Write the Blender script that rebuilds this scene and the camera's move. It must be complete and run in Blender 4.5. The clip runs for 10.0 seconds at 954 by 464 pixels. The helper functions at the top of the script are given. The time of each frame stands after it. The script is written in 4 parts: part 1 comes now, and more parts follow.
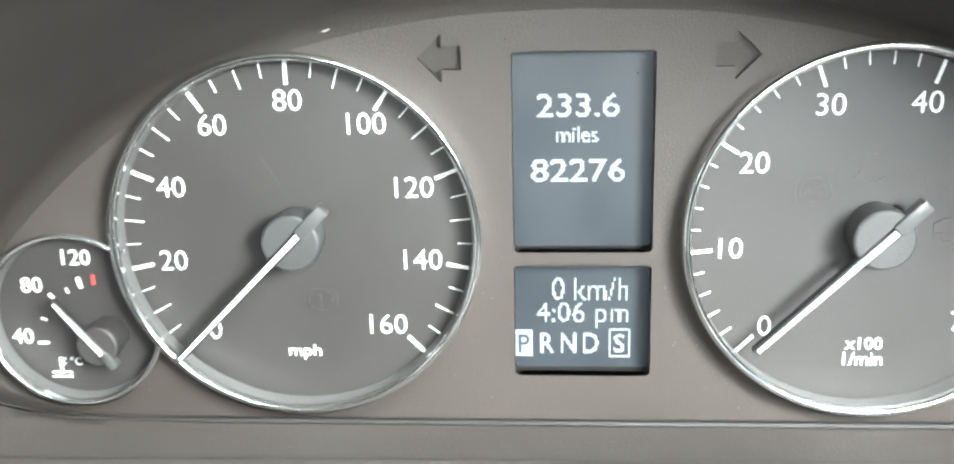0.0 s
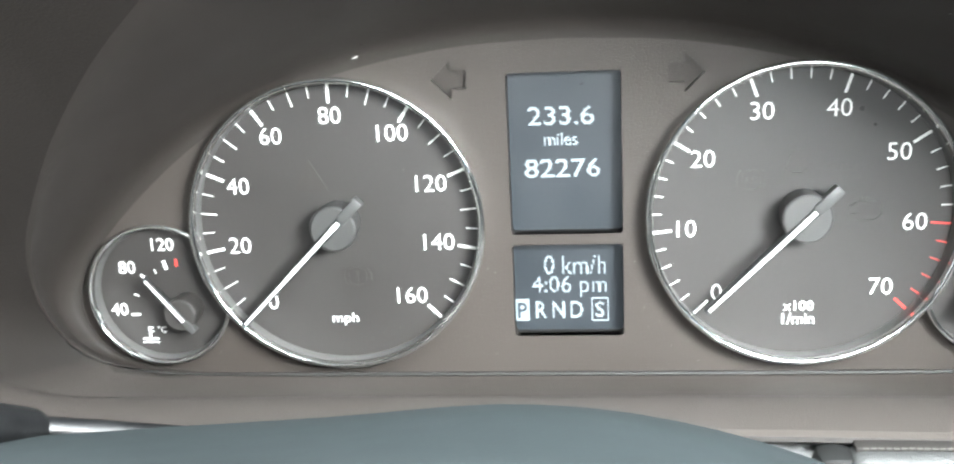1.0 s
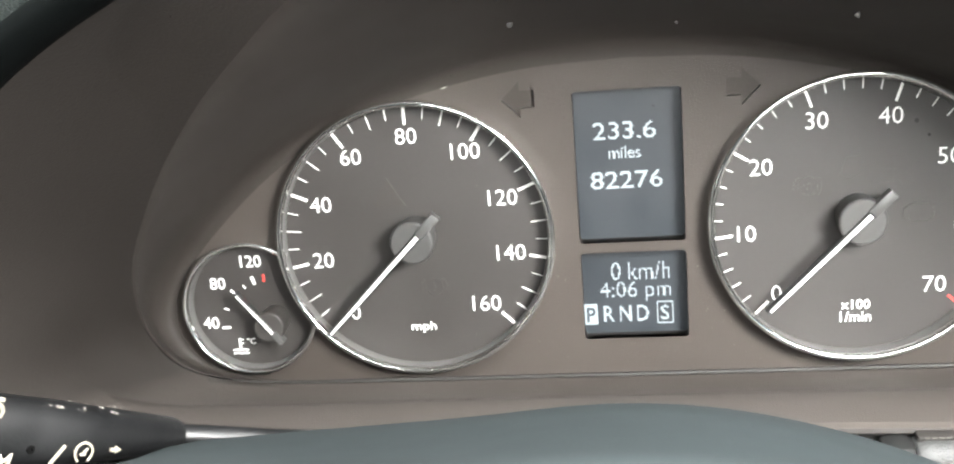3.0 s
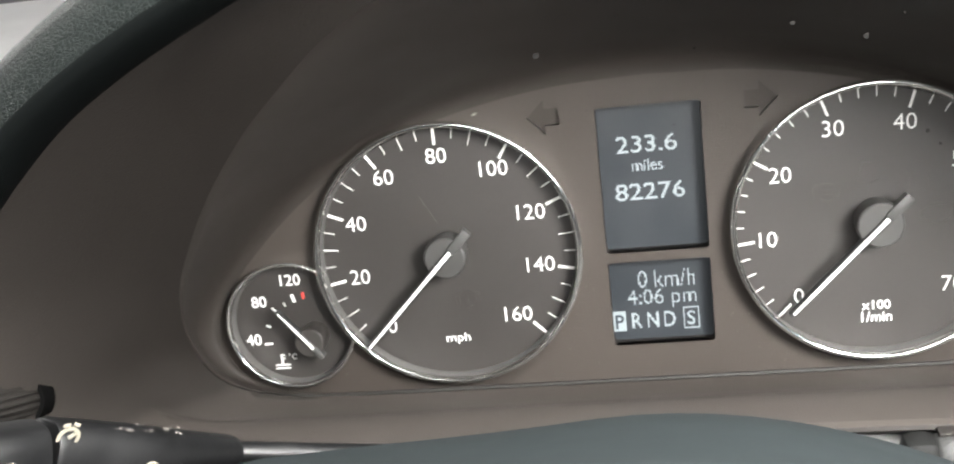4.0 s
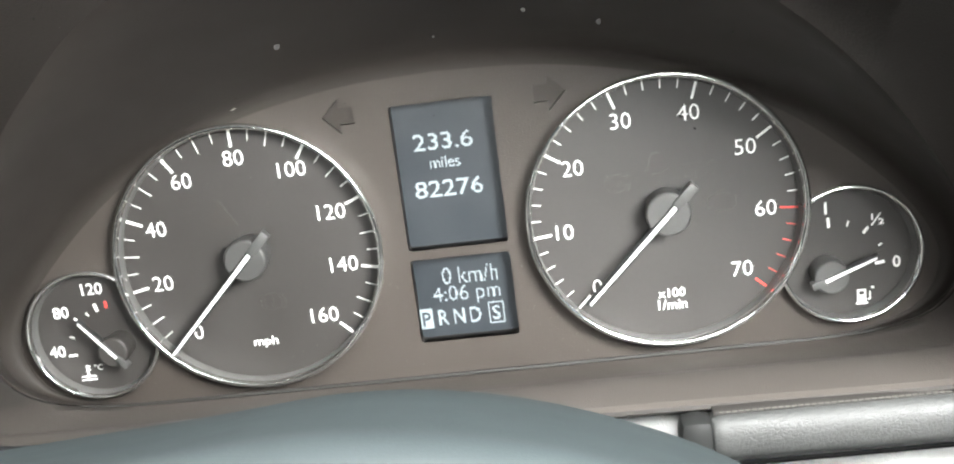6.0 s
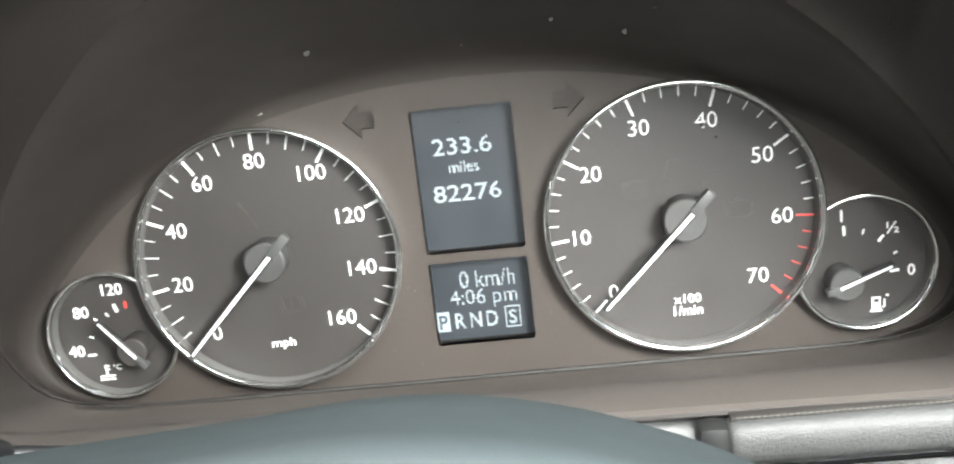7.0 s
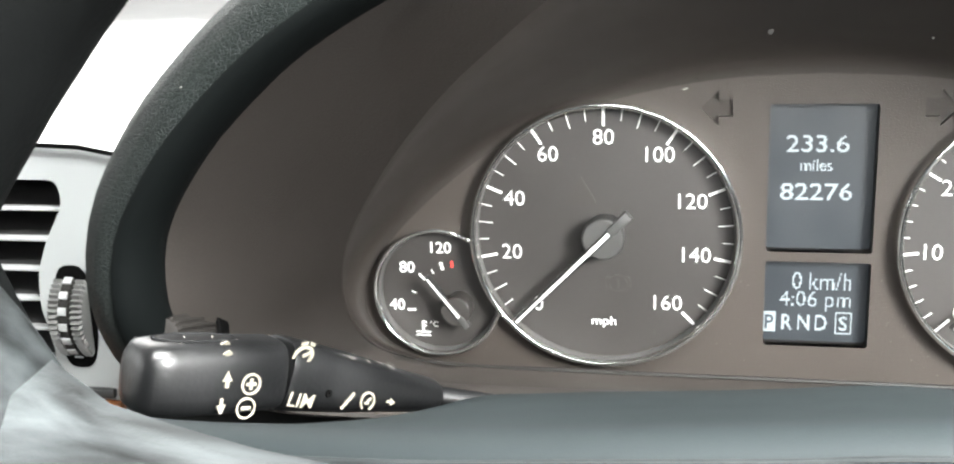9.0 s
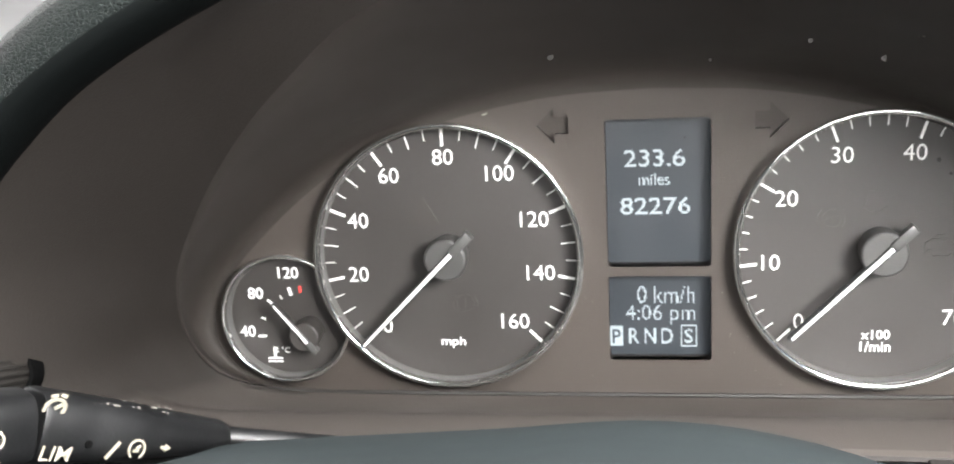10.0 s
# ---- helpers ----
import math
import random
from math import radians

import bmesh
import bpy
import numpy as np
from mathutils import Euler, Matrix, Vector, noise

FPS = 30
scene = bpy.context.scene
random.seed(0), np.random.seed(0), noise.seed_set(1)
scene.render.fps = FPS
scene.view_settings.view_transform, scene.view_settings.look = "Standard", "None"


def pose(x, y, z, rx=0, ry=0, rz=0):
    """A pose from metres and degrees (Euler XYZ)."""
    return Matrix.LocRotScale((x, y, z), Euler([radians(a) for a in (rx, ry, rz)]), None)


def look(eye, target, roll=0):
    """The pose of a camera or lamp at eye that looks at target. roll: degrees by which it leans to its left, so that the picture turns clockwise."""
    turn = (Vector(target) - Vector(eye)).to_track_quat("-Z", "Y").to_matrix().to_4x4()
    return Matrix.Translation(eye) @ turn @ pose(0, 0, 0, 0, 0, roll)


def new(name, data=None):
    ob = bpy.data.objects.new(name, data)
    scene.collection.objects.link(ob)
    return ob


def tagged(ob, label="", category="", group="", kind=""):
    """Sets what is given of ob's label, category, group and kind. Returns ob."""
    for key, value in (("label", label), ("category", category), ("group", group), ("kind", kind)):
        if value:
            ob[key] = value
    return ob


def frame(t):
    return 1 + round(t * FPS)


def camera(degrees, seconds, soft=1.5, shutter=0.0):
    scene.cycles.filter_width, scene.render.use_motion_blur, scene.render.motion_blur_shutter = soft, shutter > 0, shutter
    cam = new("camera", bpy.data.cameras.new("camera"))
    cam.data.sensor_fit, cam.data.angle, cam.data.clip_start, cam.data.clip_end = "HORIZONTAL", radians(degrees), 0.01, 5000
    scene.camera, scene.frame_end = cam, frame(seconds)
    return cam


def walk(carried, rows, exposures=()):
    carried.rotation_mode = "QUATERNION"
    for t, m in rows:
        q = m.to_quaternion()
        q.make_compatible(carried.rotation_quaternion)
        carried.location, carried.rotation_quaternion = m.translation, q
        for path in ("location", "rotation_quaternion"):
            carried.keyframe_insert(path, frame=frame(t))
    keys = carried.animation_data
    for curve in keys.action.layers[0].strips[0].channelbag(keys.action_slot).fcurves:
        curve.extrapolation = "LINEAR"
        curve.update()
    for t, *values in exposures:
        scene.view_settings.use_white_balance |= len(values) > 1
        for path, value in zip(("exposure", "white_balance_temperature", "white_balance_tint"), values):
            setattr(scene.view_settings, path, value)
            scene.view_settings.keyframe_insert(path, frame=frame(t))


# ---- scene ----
LENS = 46.15
# seconds, place in metres, yaw, pitch and roll in degrees
ROWS = [
    (0, -0.0191, -0.3057, 1.0957, 4.22, -17.17, -1.42),
    (0.2, -0.0166, -0.3353, 1.0984, 4.78, -17.07, -1.20),
    (0.5, -0.0156, -0.3595, 1.0982, 4.30, -16.21, -0.83),
    (0.7, -0.0081, -0.3838, 1.1077, 6.01, -16.00, -1.50),
    (1, 0.0005, -0.3837, 1.1028, 6.56, -15.44, -2.77),
    (1.2, 0.0137, -0.3905, 1.1054, 6.61, -15.09, -3.47),
    (1.5, 0.0165, -0.3914, 1.1089, 7.08, -14.91, -4.25),
    (2, 0.0153, -0.3914, 1.1093, 6.89, -14.81, -4.68),
    (2.5, 0.0081, -0.3927, 1.1093, 7.50, -15.06, -4.64),
    (2.7, -0.0042, -0.3974, 1.1102, 7.97, -15.18, -4.46),
    (3.8, -0.0137, -0.4231, 1.1220, 9.83, -15.15, -6.19),
    (4, -0.0103, -0.4214, 1.1230, 9.57, -15.09, -6.87),
    (4.2, -0.0052, -0.4182, 1.1255, 8.83, -15.30, -7.10),
    (4.5, 0.0237, -0.4229, 1.1235, 7.90, -13.95, -7.57),
    (5, 0.0426, -0.4217, 1.1140, 5.99, -14.15, -7.94),
    (5.5, 0.0390, -0.4220, 1.1099, 5.05, -14.47, -8.11),
    (5.7, 0.0327, -0.4215, 1.1103, 4.96, -14.66, -7.72),
    (6.8, 0.0291, -0.4193, 1.1128, 4.39, -14.83, -6.94),
    (7, 0.0251, -0.4238, 1.1139, 4.79, -14.69, -6.84),
    (7.2, 0.0093, -0.4280, 1.1155, 5.56, -14.97, -6.71),
    (7.5, -0.0215, -0.4319, 1.1144, 5.88, -14.81, -5.11),
    (8, -0.0456, -0.4368, 1.1120, 9.53, -14.51, -3.08),
    (8.5, -0.0570, -0.4366, 1.1120, 11.93, -14.26, -2.51),
    (9, -0.0538, -0.4336, 1.1131, 11.96, -14.27, -1.88),
    (9.2, -0.0451, -0.4310, 1.1148, 11.54, -14.16, -1.88),
    (9.5, -0.0245, -0.4265, 1.1201, 10.93, -14.15, -2.42),
    (10, -0.0116, -0.4205, 1.1183, 9.51, -14.31, -3.16),
]
cam = camera(LENS, 10.0, soft=2.1, shutter=0.2)


def held(x, y, z, yaw, pitch, roll):
    q = radians(yaw), radians(pitch)
    ahead = Vector((-math.sin(q[0]) * math.cos(q[1]), math.cos(q[0]) * math.cos(q[1]), math.sin(q[1])))
    eye = Vector((x, y, z))
    return look(eye, eye + ahead, roll)


EXPOSURES = [(0.0, 0.48, 5950, 2), (1.0, 0.20, 6000, 4), (2.0, 0.14, 6300, 6), (2.5, 0.14, 6350, 7), (4.0, -0.44, 6500, 9), (4.4, -0.38, 6500, 9), (5.0, -0.04, 6350, 7), (7.0, -0.04, 6300, 6), (7.5, 0.28, 6250, 6), (8.0, -0.15, 6350, 7), (8.5, -0.54, 6350, 6), (9.0, -0.12, 6350, 7), (9.5, -0.3, 6400, 9), (10.0, -0.3, 6400, 10)]
walk(cam, [(r[0], held(*r[1:])) for r in ROWS], EXPOSURES)

# ---- light: an overcast sky, lamps at the car's windows, added lamps inside ----
world = bpy.data.worlds.new("overcast_sky")
scene.world = world
world.use_nodes = True
wn = world.node_tree
sky = wn.nodes.new("ShaderNodeTexSky")
sky.sky_type, sky.sun_disc = "NISHITA", False
sky.sun_elevation, sky.sun_rotation = radians(48), radians(-35)
sky.air_density, sky.dust_density = 1.0, 4.0
back = wn.nodes["Background"]
back.inputs["Strength"].default_value = 0.08
wn.links.new(sky.outputs[0], back.inputs["Color"])

sun = new("sun", bpy.data.lights.new("sun", "SUN"))
sun.data.energy, sun.data.angle, sun.data.color = 1.2, radians(14), (1.0, 0.97, 0.93)
sun.matrix_world = look((-2.0, 2.8, 4.0), (0, 0, 1))


def area_lamp(name, eye, target, width, height, watts):
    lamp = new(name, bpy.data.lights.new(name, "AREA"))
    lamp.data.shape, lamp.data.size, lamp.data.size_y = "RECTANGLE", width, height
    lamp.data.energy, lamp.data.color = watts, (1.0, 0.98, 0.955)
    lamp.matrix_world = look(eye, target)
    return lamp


area_lamp("windscreen_daylight", (-0.25, 0.25, 1.37), (-0.25, -0.35, 1.05), 1.3, 0.45, 17.0)
area_lamp("side_window_daylight", (-0.92, -0.45, 1.24), (0.0, -0.35, 1.0), 0.8, 0.34, 7.0)
# Unseen key lamp added inside the cabin, to the right of the wheel.
area_lamp("added_key_lamp", (0.27, -0.48, 1.225), (0.08, 0.0, 1.0), 0.18, 0.18, 34.0)
# Unseen lamp behind the driver, added as frontal fill.
area_lamp("rear_fill_lamp", (0.10, -1.45, 1.36), (0.05, 0.0, 1.0), 0.8, 0.30, 21.0)
# Unseen overhead lamp added to brighten the ledge and hub.
area_lamp("added_top_lamp", (0.10, -0.44, 1.535), (0.10, -0.20, 0.9), 0.34, 0.24, 56.0)


# ---- materials ----
def material(name, base, rough=0.5, metal=0.0, grain=0.0, grain_scale=900.0, stain=0.12, stain_scale=18.0, cell=0.0, cell_scale=420.0, stretch=1.0, spec=0.5, rough_var=0.08, streak=(1, 1, 1)):
    """A surface with stains at one scale, grain at another and, for leather, cells in relief."""
    m = bpy.data.materials.new(name)
    m.use_nodes = True
    t = m.node_tree
    b = t.nodes["Principled BSDF"]
    b.inputs["Metallic"].default_value = metal
    b.inputs["Specular IOR Level"].default_value = spec
    co = t.nodes.new("ShaderNodeTexCoord")
    big = t.nodes.new("ShaderNodeTexNoise")
    big.inputs["Scale"].default_value, big.inputs["Detail"].default_value = stain_scale, 6.0
    along = t.nodes.new("ShaderNodeVectorMath")
    along.operation = "MULTIPLY"
    along.inputs[1].default_value = streak
    t.links.new(co.outputs["Object"], along.inputs[0])
    t.links.new(along.outputs[0], big.inputs["Vector"])
    ramp = t.nodes.new("ShaderNodeMapRange")
    ramp.inputs["From Min"].default_value, ramp.inputs["From Max"].default_value = 0.3, 0.7
    ramp.inputs["To Min"].default_value, ramp.inputs["To Max"].default_value = 1.0 - stain, 1.0 + stain
    t.links.new(big.outputs["Fac"], ramp.inputs["Value"])
    mul = t.nodes.new("ShaderNodeVectorMath")
    mul.operation = "SCALE"
    mul.inputs[0].default_value = base
    t.links.new(ramp.outputs[0], mul.inputs["Scale"])
    t.links.new(mul.outputs[0], b.inputs["Base Color"])
    rr = t.nodes.new("ShaderNodeMapRange")
    rr.inputs["From Min"].default_value, rr.inputs["From Max"].default_value = 0.3, 0.7
    rr.inputs["To Min"].default_value, rr.inputs["To Max"].default_value = max(0.02, rough - rough_var), min(1.0, rough + rough_var)
    t.links.new(big.outputs["Fac"], rr.inputs["Value"])
    t.links.new(rr.outputs[0], b.inputs["Roughness"])
    normal = None
    if grain:
        fine = t.nodes.new("ShaderNodeTexNoise")
        fine.inputs["Scale"].default_value, fine.inputs["Detail"].default_value = grain_scale, 2.0
        t.links.new(co.outputs["Object"], fine.inputs["Vector"])
        bump = t.nodes.new("ShaderNodeBump")
        bump.inputs["Strength"].default_value, bump.inputs["Distance"].default_value = grain, 0.0004
        t.links.new(fine.outputs["Fac"], bump.inputs["Height"])
        normal = bump
    if cell:
        warp = t.nodes.new("ShaderNodeTexNoise")
        warp.inputs["Scale"].default_value, warp.inputs["Detail"].default_value = cell_scale * 0.7, 2.0
        t.links.new(co.outputs["Object"], warp.inputs["Vector"])
        add = t.nodes.new("ShaderNodeMixRGB")
        add.blend_type = "ADD"
        add.inputs["Fac"].default_value = 0.0022
        longer = t.nodes.new("ShaderNodeVectorMath")
        longer.operation = "MULTIPLY"
        longer.inputs[1].default_value = (1.0 / stretch, 1.0, 1.0)
        t.links.new(co.outputs["Object"], longer.inputs[0])
        t.links.new(longer.outputs[0], add.inputs[1])
        t.links.new(warp.outputs["Color"], add.inputs[2])
        vor = t.nodes.new("ShaderNodeTexVoronoi")
        vor.feature = "DISTANCE_TO_EDGE"
        vor.inputs["Scale"].default_value = cell_scale
        t.links.new(add.outputs[0], vor.inputs["Vector"])
        soft = t.nodes.new("ShaderNodeMapRange")
        soft.interpolation_type = "SMOOTHSTEP"
        soft.inputs["From Max"].default_value = 0.16
        t.links.new(vor.outputs["Distance"], soft.inputs["Value"])
        bump = t.nodes.new("ShaderNodeBump")
        bump.inputs["Strength"].default_value, bump.inputs["Distance"].default_value = cell, 0.0008
        t.links.new(soft.outputs[0], bump.inputs["Height"])
        if normal:
            t.links.new(normal.outputs[0], bump.inputs["Normal"])
        normal = bump
    if normal:
        t.links.new(normal.outputs[0], b.inputs["Normal"])
    return m


def toplit(m, dust, most=0.75):
    """Paints light from above into a material: a paler, speckled colour on faces that look up."""
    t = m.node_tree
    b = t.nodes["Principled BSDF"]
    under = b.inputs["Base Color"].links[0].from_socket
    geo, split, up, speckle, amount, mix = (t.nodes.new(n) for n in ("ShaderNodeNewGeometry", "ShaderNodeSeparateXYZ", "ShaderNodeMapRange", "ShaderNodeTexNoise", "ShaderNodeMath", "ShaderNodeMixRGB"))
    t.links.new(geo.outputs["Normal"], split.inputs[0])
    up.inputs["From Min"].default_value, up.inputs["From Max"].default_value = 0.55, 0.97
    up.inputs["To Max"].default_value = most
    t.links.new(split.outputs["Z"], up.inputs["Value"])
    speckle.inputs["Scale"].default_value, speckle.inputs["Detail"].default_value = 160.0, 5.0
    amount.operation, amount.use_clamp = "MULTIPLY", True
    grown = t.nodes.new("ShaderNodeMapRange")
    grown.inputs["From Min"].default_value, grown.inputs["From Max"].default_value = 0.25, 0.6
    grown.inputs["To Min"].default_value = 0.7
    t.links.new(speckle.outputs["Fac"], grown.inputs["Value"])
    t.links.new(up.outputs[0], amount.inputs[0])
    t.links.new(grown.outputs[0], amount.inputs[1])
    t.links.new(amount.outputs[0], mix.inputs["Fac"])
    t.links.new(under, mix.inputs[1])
    # This paler colour stands for light from above.
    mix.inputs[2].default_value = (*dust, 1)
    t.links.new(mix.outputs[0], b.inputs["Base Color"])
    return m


def glowing(name, base, glow, strength, rough=0.3):
    """A lit display surface: its own colour with its backlight."""
    m = material(name, base, rough, stain=0.04, stain_scale=60)
    b = m.node_tree.nodes["Principled BSDF"]
    b.inputs["Emission Color"].default_value = (*glow, 1)
    b.inputs["Emission Strength"].default_value = strength
    return m


def clear_plastic(name):
    """A thin clear cover: see-through, with the gloss of plastic."""
    m = bpy.data.materials.new(name)
    m.use_nodes = True
    t = m.node_tree
    t.nodes.remove(t.nodes["Principled BSDF"])
    see, gloss, mix, fres = (t.nodes.new(n) for n in ("ShaderNodeBsdfTransparent", "ShaderNodeBsdfGlossy", "ShaderNodeMixShader", "ShaderNodeFresnel"))
    see.inputs["Color"].default_value = (0.97, 0.97, 0.97, 1)
    gloss.inputs["Roughness"].default_value = 0.06
    fres.inputs["IOR"].default_value = 1.10
    t.links.new(fres.outputs[0], mix.inputs[0])
    t.links.new(see.outputs[0], mix.inputs[1])
    t.links.new(gloss.outputs[0], mix.inputs[2])
    t.links.new(mix.outputs[0], t.nodes["Material Output"].inputs[0])
    return m


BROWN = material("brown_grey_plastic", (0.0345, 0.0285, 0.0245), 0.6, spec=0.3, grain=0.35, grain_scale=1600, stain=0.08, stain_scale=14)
# BROWN's plastic darkened for the shroud's shade, its upward faces painted lighter.
SHROUD = toplit(material("shaded_brown_grey_plastic", (0.0120, 0.0101, 0.0088), 0.62, spec=0.25, grain=0.35, grain_scale=1400, stain=0.10, stain_scale=10), (0.045, 0.0390, 0.0345), 0.65)
# BROWN's plastic with the surround's shade put into the colour.
INNER = material("part_shaded_brown_grey_plastic", (0.0215, 0.0180, 0.0156), 0.62, spec=0.25, grain=0.35, grain_scale=1600, stain=0.08, stain_scale=14)
# BROWN's plastic, darkened for the shade in the sunken arrows.
ARROW = material("shaded_arrow_plastic", (0.0272, 0.0226, 0.0195), 0.6, spec=0.25, grain=0.3, grain_scale=1600, stain=0.06, stain_scale=14)
DIAL = material("charcoal_dial_print", (0.0258, 0.0233, 0.0214), 0.5, grain=0.25, grain_scale=2200, stain=0.06, stain_scale=30)
WELL = material("dark_brown_display_wall", (0.012, 0.0108, 0.0098), 0.6, spec=0.25, grain=0.2, stain=0.06)
WALL = material("grey_dial_wall", (0.085, 0.083, 0.080), 0.4, grain=0.1, stain=0.06)
CHROME = material("polished_chrome", (0.95, 0.95, 0.93), 0.12, metal=1.0, stain=0.02, stain_scale=60, rough_var=0.03)
WHITE = material("white_dial_print", (0.80, 0.80, 0.78), 0.5, stain=0.03, stain_scale=300)
RED = material("red_dial_print", (0.62, 0.05, 0.04), 0.5, stain=0.05)
NEEDLE = material("white_needle_plastic", (0.82, 0.82, 0.80), 0.4, stain=0.03)
HUB = material("grey_needle_hub_plastic", (0.040, 0.0395, 0.038), 0.5, grain=0.5, grain_scale=1500, stain=0.08, stain_scale=120)
BLADE = material("black_needle_blade", (0.012, 0.012, 0.012), 0.4, stain=0.1)
TAIL = material("dark_grey_needle_tail", (0.052, 0.052, 0.050), 0.45, grain=0.2, stain=0.06)
BLACKGAP = material("black_recess", (0.002, 0.002, 0.002), 0.9, spec=0.0, stain=0.1)
LCD = glowing("blue_grey_display", (0.016, 0.0195, 0.0228), (0.105, 0.126, 0.150), 0.12, 0.40)
DOTS = glowing("pale_display_dots", (0.20, 0.23, 0.24), (0.75, 0.88, 0.92), 0.20, 0.4)
DARKDOTS = material("dark_display_dots", (0.03, 0.04, 0.05), 0.4, stain=0.02)
AMBER_OFF = material("unlit_amber_symbol", (0.0270, 0.0238, 0.0212), 0.5, grain=0.25, grain_scale=2200, stain=0.05)
RED_OFF = material("unlit_red_symbol", (0.0270, 0.0233, 0.0216), 0.5, grain=0.25, grain_scale=2200, stain=0.05)
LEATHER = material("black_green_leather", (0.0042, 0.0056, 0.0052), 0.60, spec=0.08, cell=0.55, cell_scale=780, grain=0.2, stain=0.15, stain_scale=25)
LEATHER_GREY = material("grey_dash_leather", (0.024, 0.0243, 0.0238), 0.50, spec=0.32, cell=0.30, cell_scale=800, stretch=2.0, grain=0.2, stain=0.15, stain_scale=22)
# Black leather, its skylight sheen painted in as a pale base colour.
LEATHER_PALE = material("lit_dash_leather", (0.14, 0.14, 0.137), 0.55, spec=0.3, cell=0.30, cell_scale=650, grain=0.2, stain=0.12, stain_scale=22)
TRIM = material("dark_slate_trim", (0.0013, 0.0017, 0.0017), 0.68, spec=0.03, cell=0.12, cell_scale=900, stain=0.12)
# One streaked leather in three tones: shaded rim, lit spoke, half-lit shoulder.
WHEEL = material("shaded_slate_wheel_leather", (0.0016, 0.0018, 0.0018), 0.7, spec=0.03, cell=0.04, cell_scale=700, grain=0.25, stain=0.6, stain_scale=55, streak=(1.0, 0.8, 0.25))
SPOKE = material("lit_grey_spoke_leather", (0.0205, 0.0228, 0.0235), 0.62, spec=0.10, cell=0.05, cell_scale=900, grain=0.15, stain=0.9, stain_scale=200, streak=(0.08, 1.0, 1.0))
SHOULDER = material("half_lit_slate_leather", (0.0110, 0.0123, 0.0127), 0.66, spec=0.06, cell=0.05, cell_scale=900, grain=0.15, stain=0.9, stain_scale=200, streak=(0.08, 1.0, 1.0))
PAD = material("slate_hub_pad_plastic", (0.0122, 0.0152, 0.0160), 0.66, spec=0.07, grain=0.1, grain_scale=1200, stain=0.12, stain_scale=20)
# Worn seam; its lighter colour also stands for the edge's highlight.
SEAM = material("worn_highlit_slate_seam", (0.0145, 0.0165, 0.0170), 0.65, spec=0.08, stain=0.3, stain_scale=60)
STALK = material("black_stalk_plastic", (0.0030, 0.0031, 0.0033), 0.40, spec=0.30, grain=0.15, grain_scale=900, stain=0.25, stain_scale=60, rough_var=0.12)
DISH = material("matte_dusty_stalk_plastic", (0.0062, 0.0064, 0.0068), 0.75, spec=0.15, grain=0.5, grain_scale=1500, stain=0.3, stain_scale=220)
CREAM = material("cream_stalk_print", (0.155, 0.144, 0.115), 0.55, stain=0.05)
SILVER = material("silver_grey_trim_paint", (0.19, 0.197, 0.198), 0.40, metal=0.2, grain=0.05, stain=0.05)
SLATEDGE = material("dull_silver_slat_paint", (0.20, 0.205, 0.205), 0.4, metal=0.2, stain=0.06)
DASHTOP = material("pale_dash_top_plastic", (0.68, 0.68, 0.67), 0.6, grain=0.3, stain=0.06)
GRILLE = material("pale_grey_grille_plastic", (0.40, 0.40, 0.395), 0.6, stain=0.06)
VENTBLACK = material("black_vent_plastic", (0.014, 0.014, 0.014), 0.4, stain=0.15)
KNOB = material("charcoal_ribbed_knob_plastic", (0.0080, 0.0076, 0.0071), 0.65, spec=0.1, grain=0.3, stain=0.15, stain_scale=80)
CAP = material("brown_grey_knob_plastic", (0.0085, 0.0077, 0.0070), 0.6, spec=0.12, grain=0.3, stain=0.12, stain_scale=80)
RIB = material("grey_ribbed_rubber", (0.065, 0.065, 0.063), 0.6, grain=0.2, stain=0.15, stain_scale=120)
DUST = material("pale_dust", (0.0145, 0.0140, 0.0135), 0.9, spec=0.0, stain=0.2, stain_scale=200)
FLUFF = material("white_fluff", (0.24, 0.235, 0.22), 0.9, spec=0.1, stain=0.1, stain_scale=300)
FLECK = material("pale_flecks", (0.11, 0.104, 0.095), 0.85, spec=0.1, stain=0.25, stain_scale=300)
CABIN = material("pale_grey_cabin_cloth", (0.36, 0.36, 0.35), 0.9, grain=0.4, stain=0.1, stain_scale=6)
CARPET = material("dark_cabin_carpet", (0.04, 0.04, 0.042), 0.95, grain=0.5, stain=0.15, stain_scale=8)
ASPHALT = material("grey_asphalt", (0.09, 0.09, 0.088), 0.9, grain=0.5, grain_scale=120, stain=0.2, stain_scale=1.5)
WOOD = material("orange_brown_wood_veneer", (0.13, 0.048, 0.018), 0.22, grain=0.1, grain_scale=300, stain=0.45, stain_scale=45)
SLOT = material("charcoal_slot_plastic", (0.005, 0.0052, 0.005), 0.6, spec=0.2, stain=0.2)
STITCH = material("beige_thread", (0.035, 0.032, 0.028), 0.8, stain=0.2, stain_scale=400)
CLEAR = clear_plastic("clear_cover_plastic")

# ---- building helpers ----
ORIGIN = {}


def thing(name, place, label, category, group="", kind=""):
    ob = new(name)
    ob.empty_display_size = 0.01
    ob.location = place
    ORIGIN[ob] = Vector(place)
    return tagged(ob, label, category, group, kind)


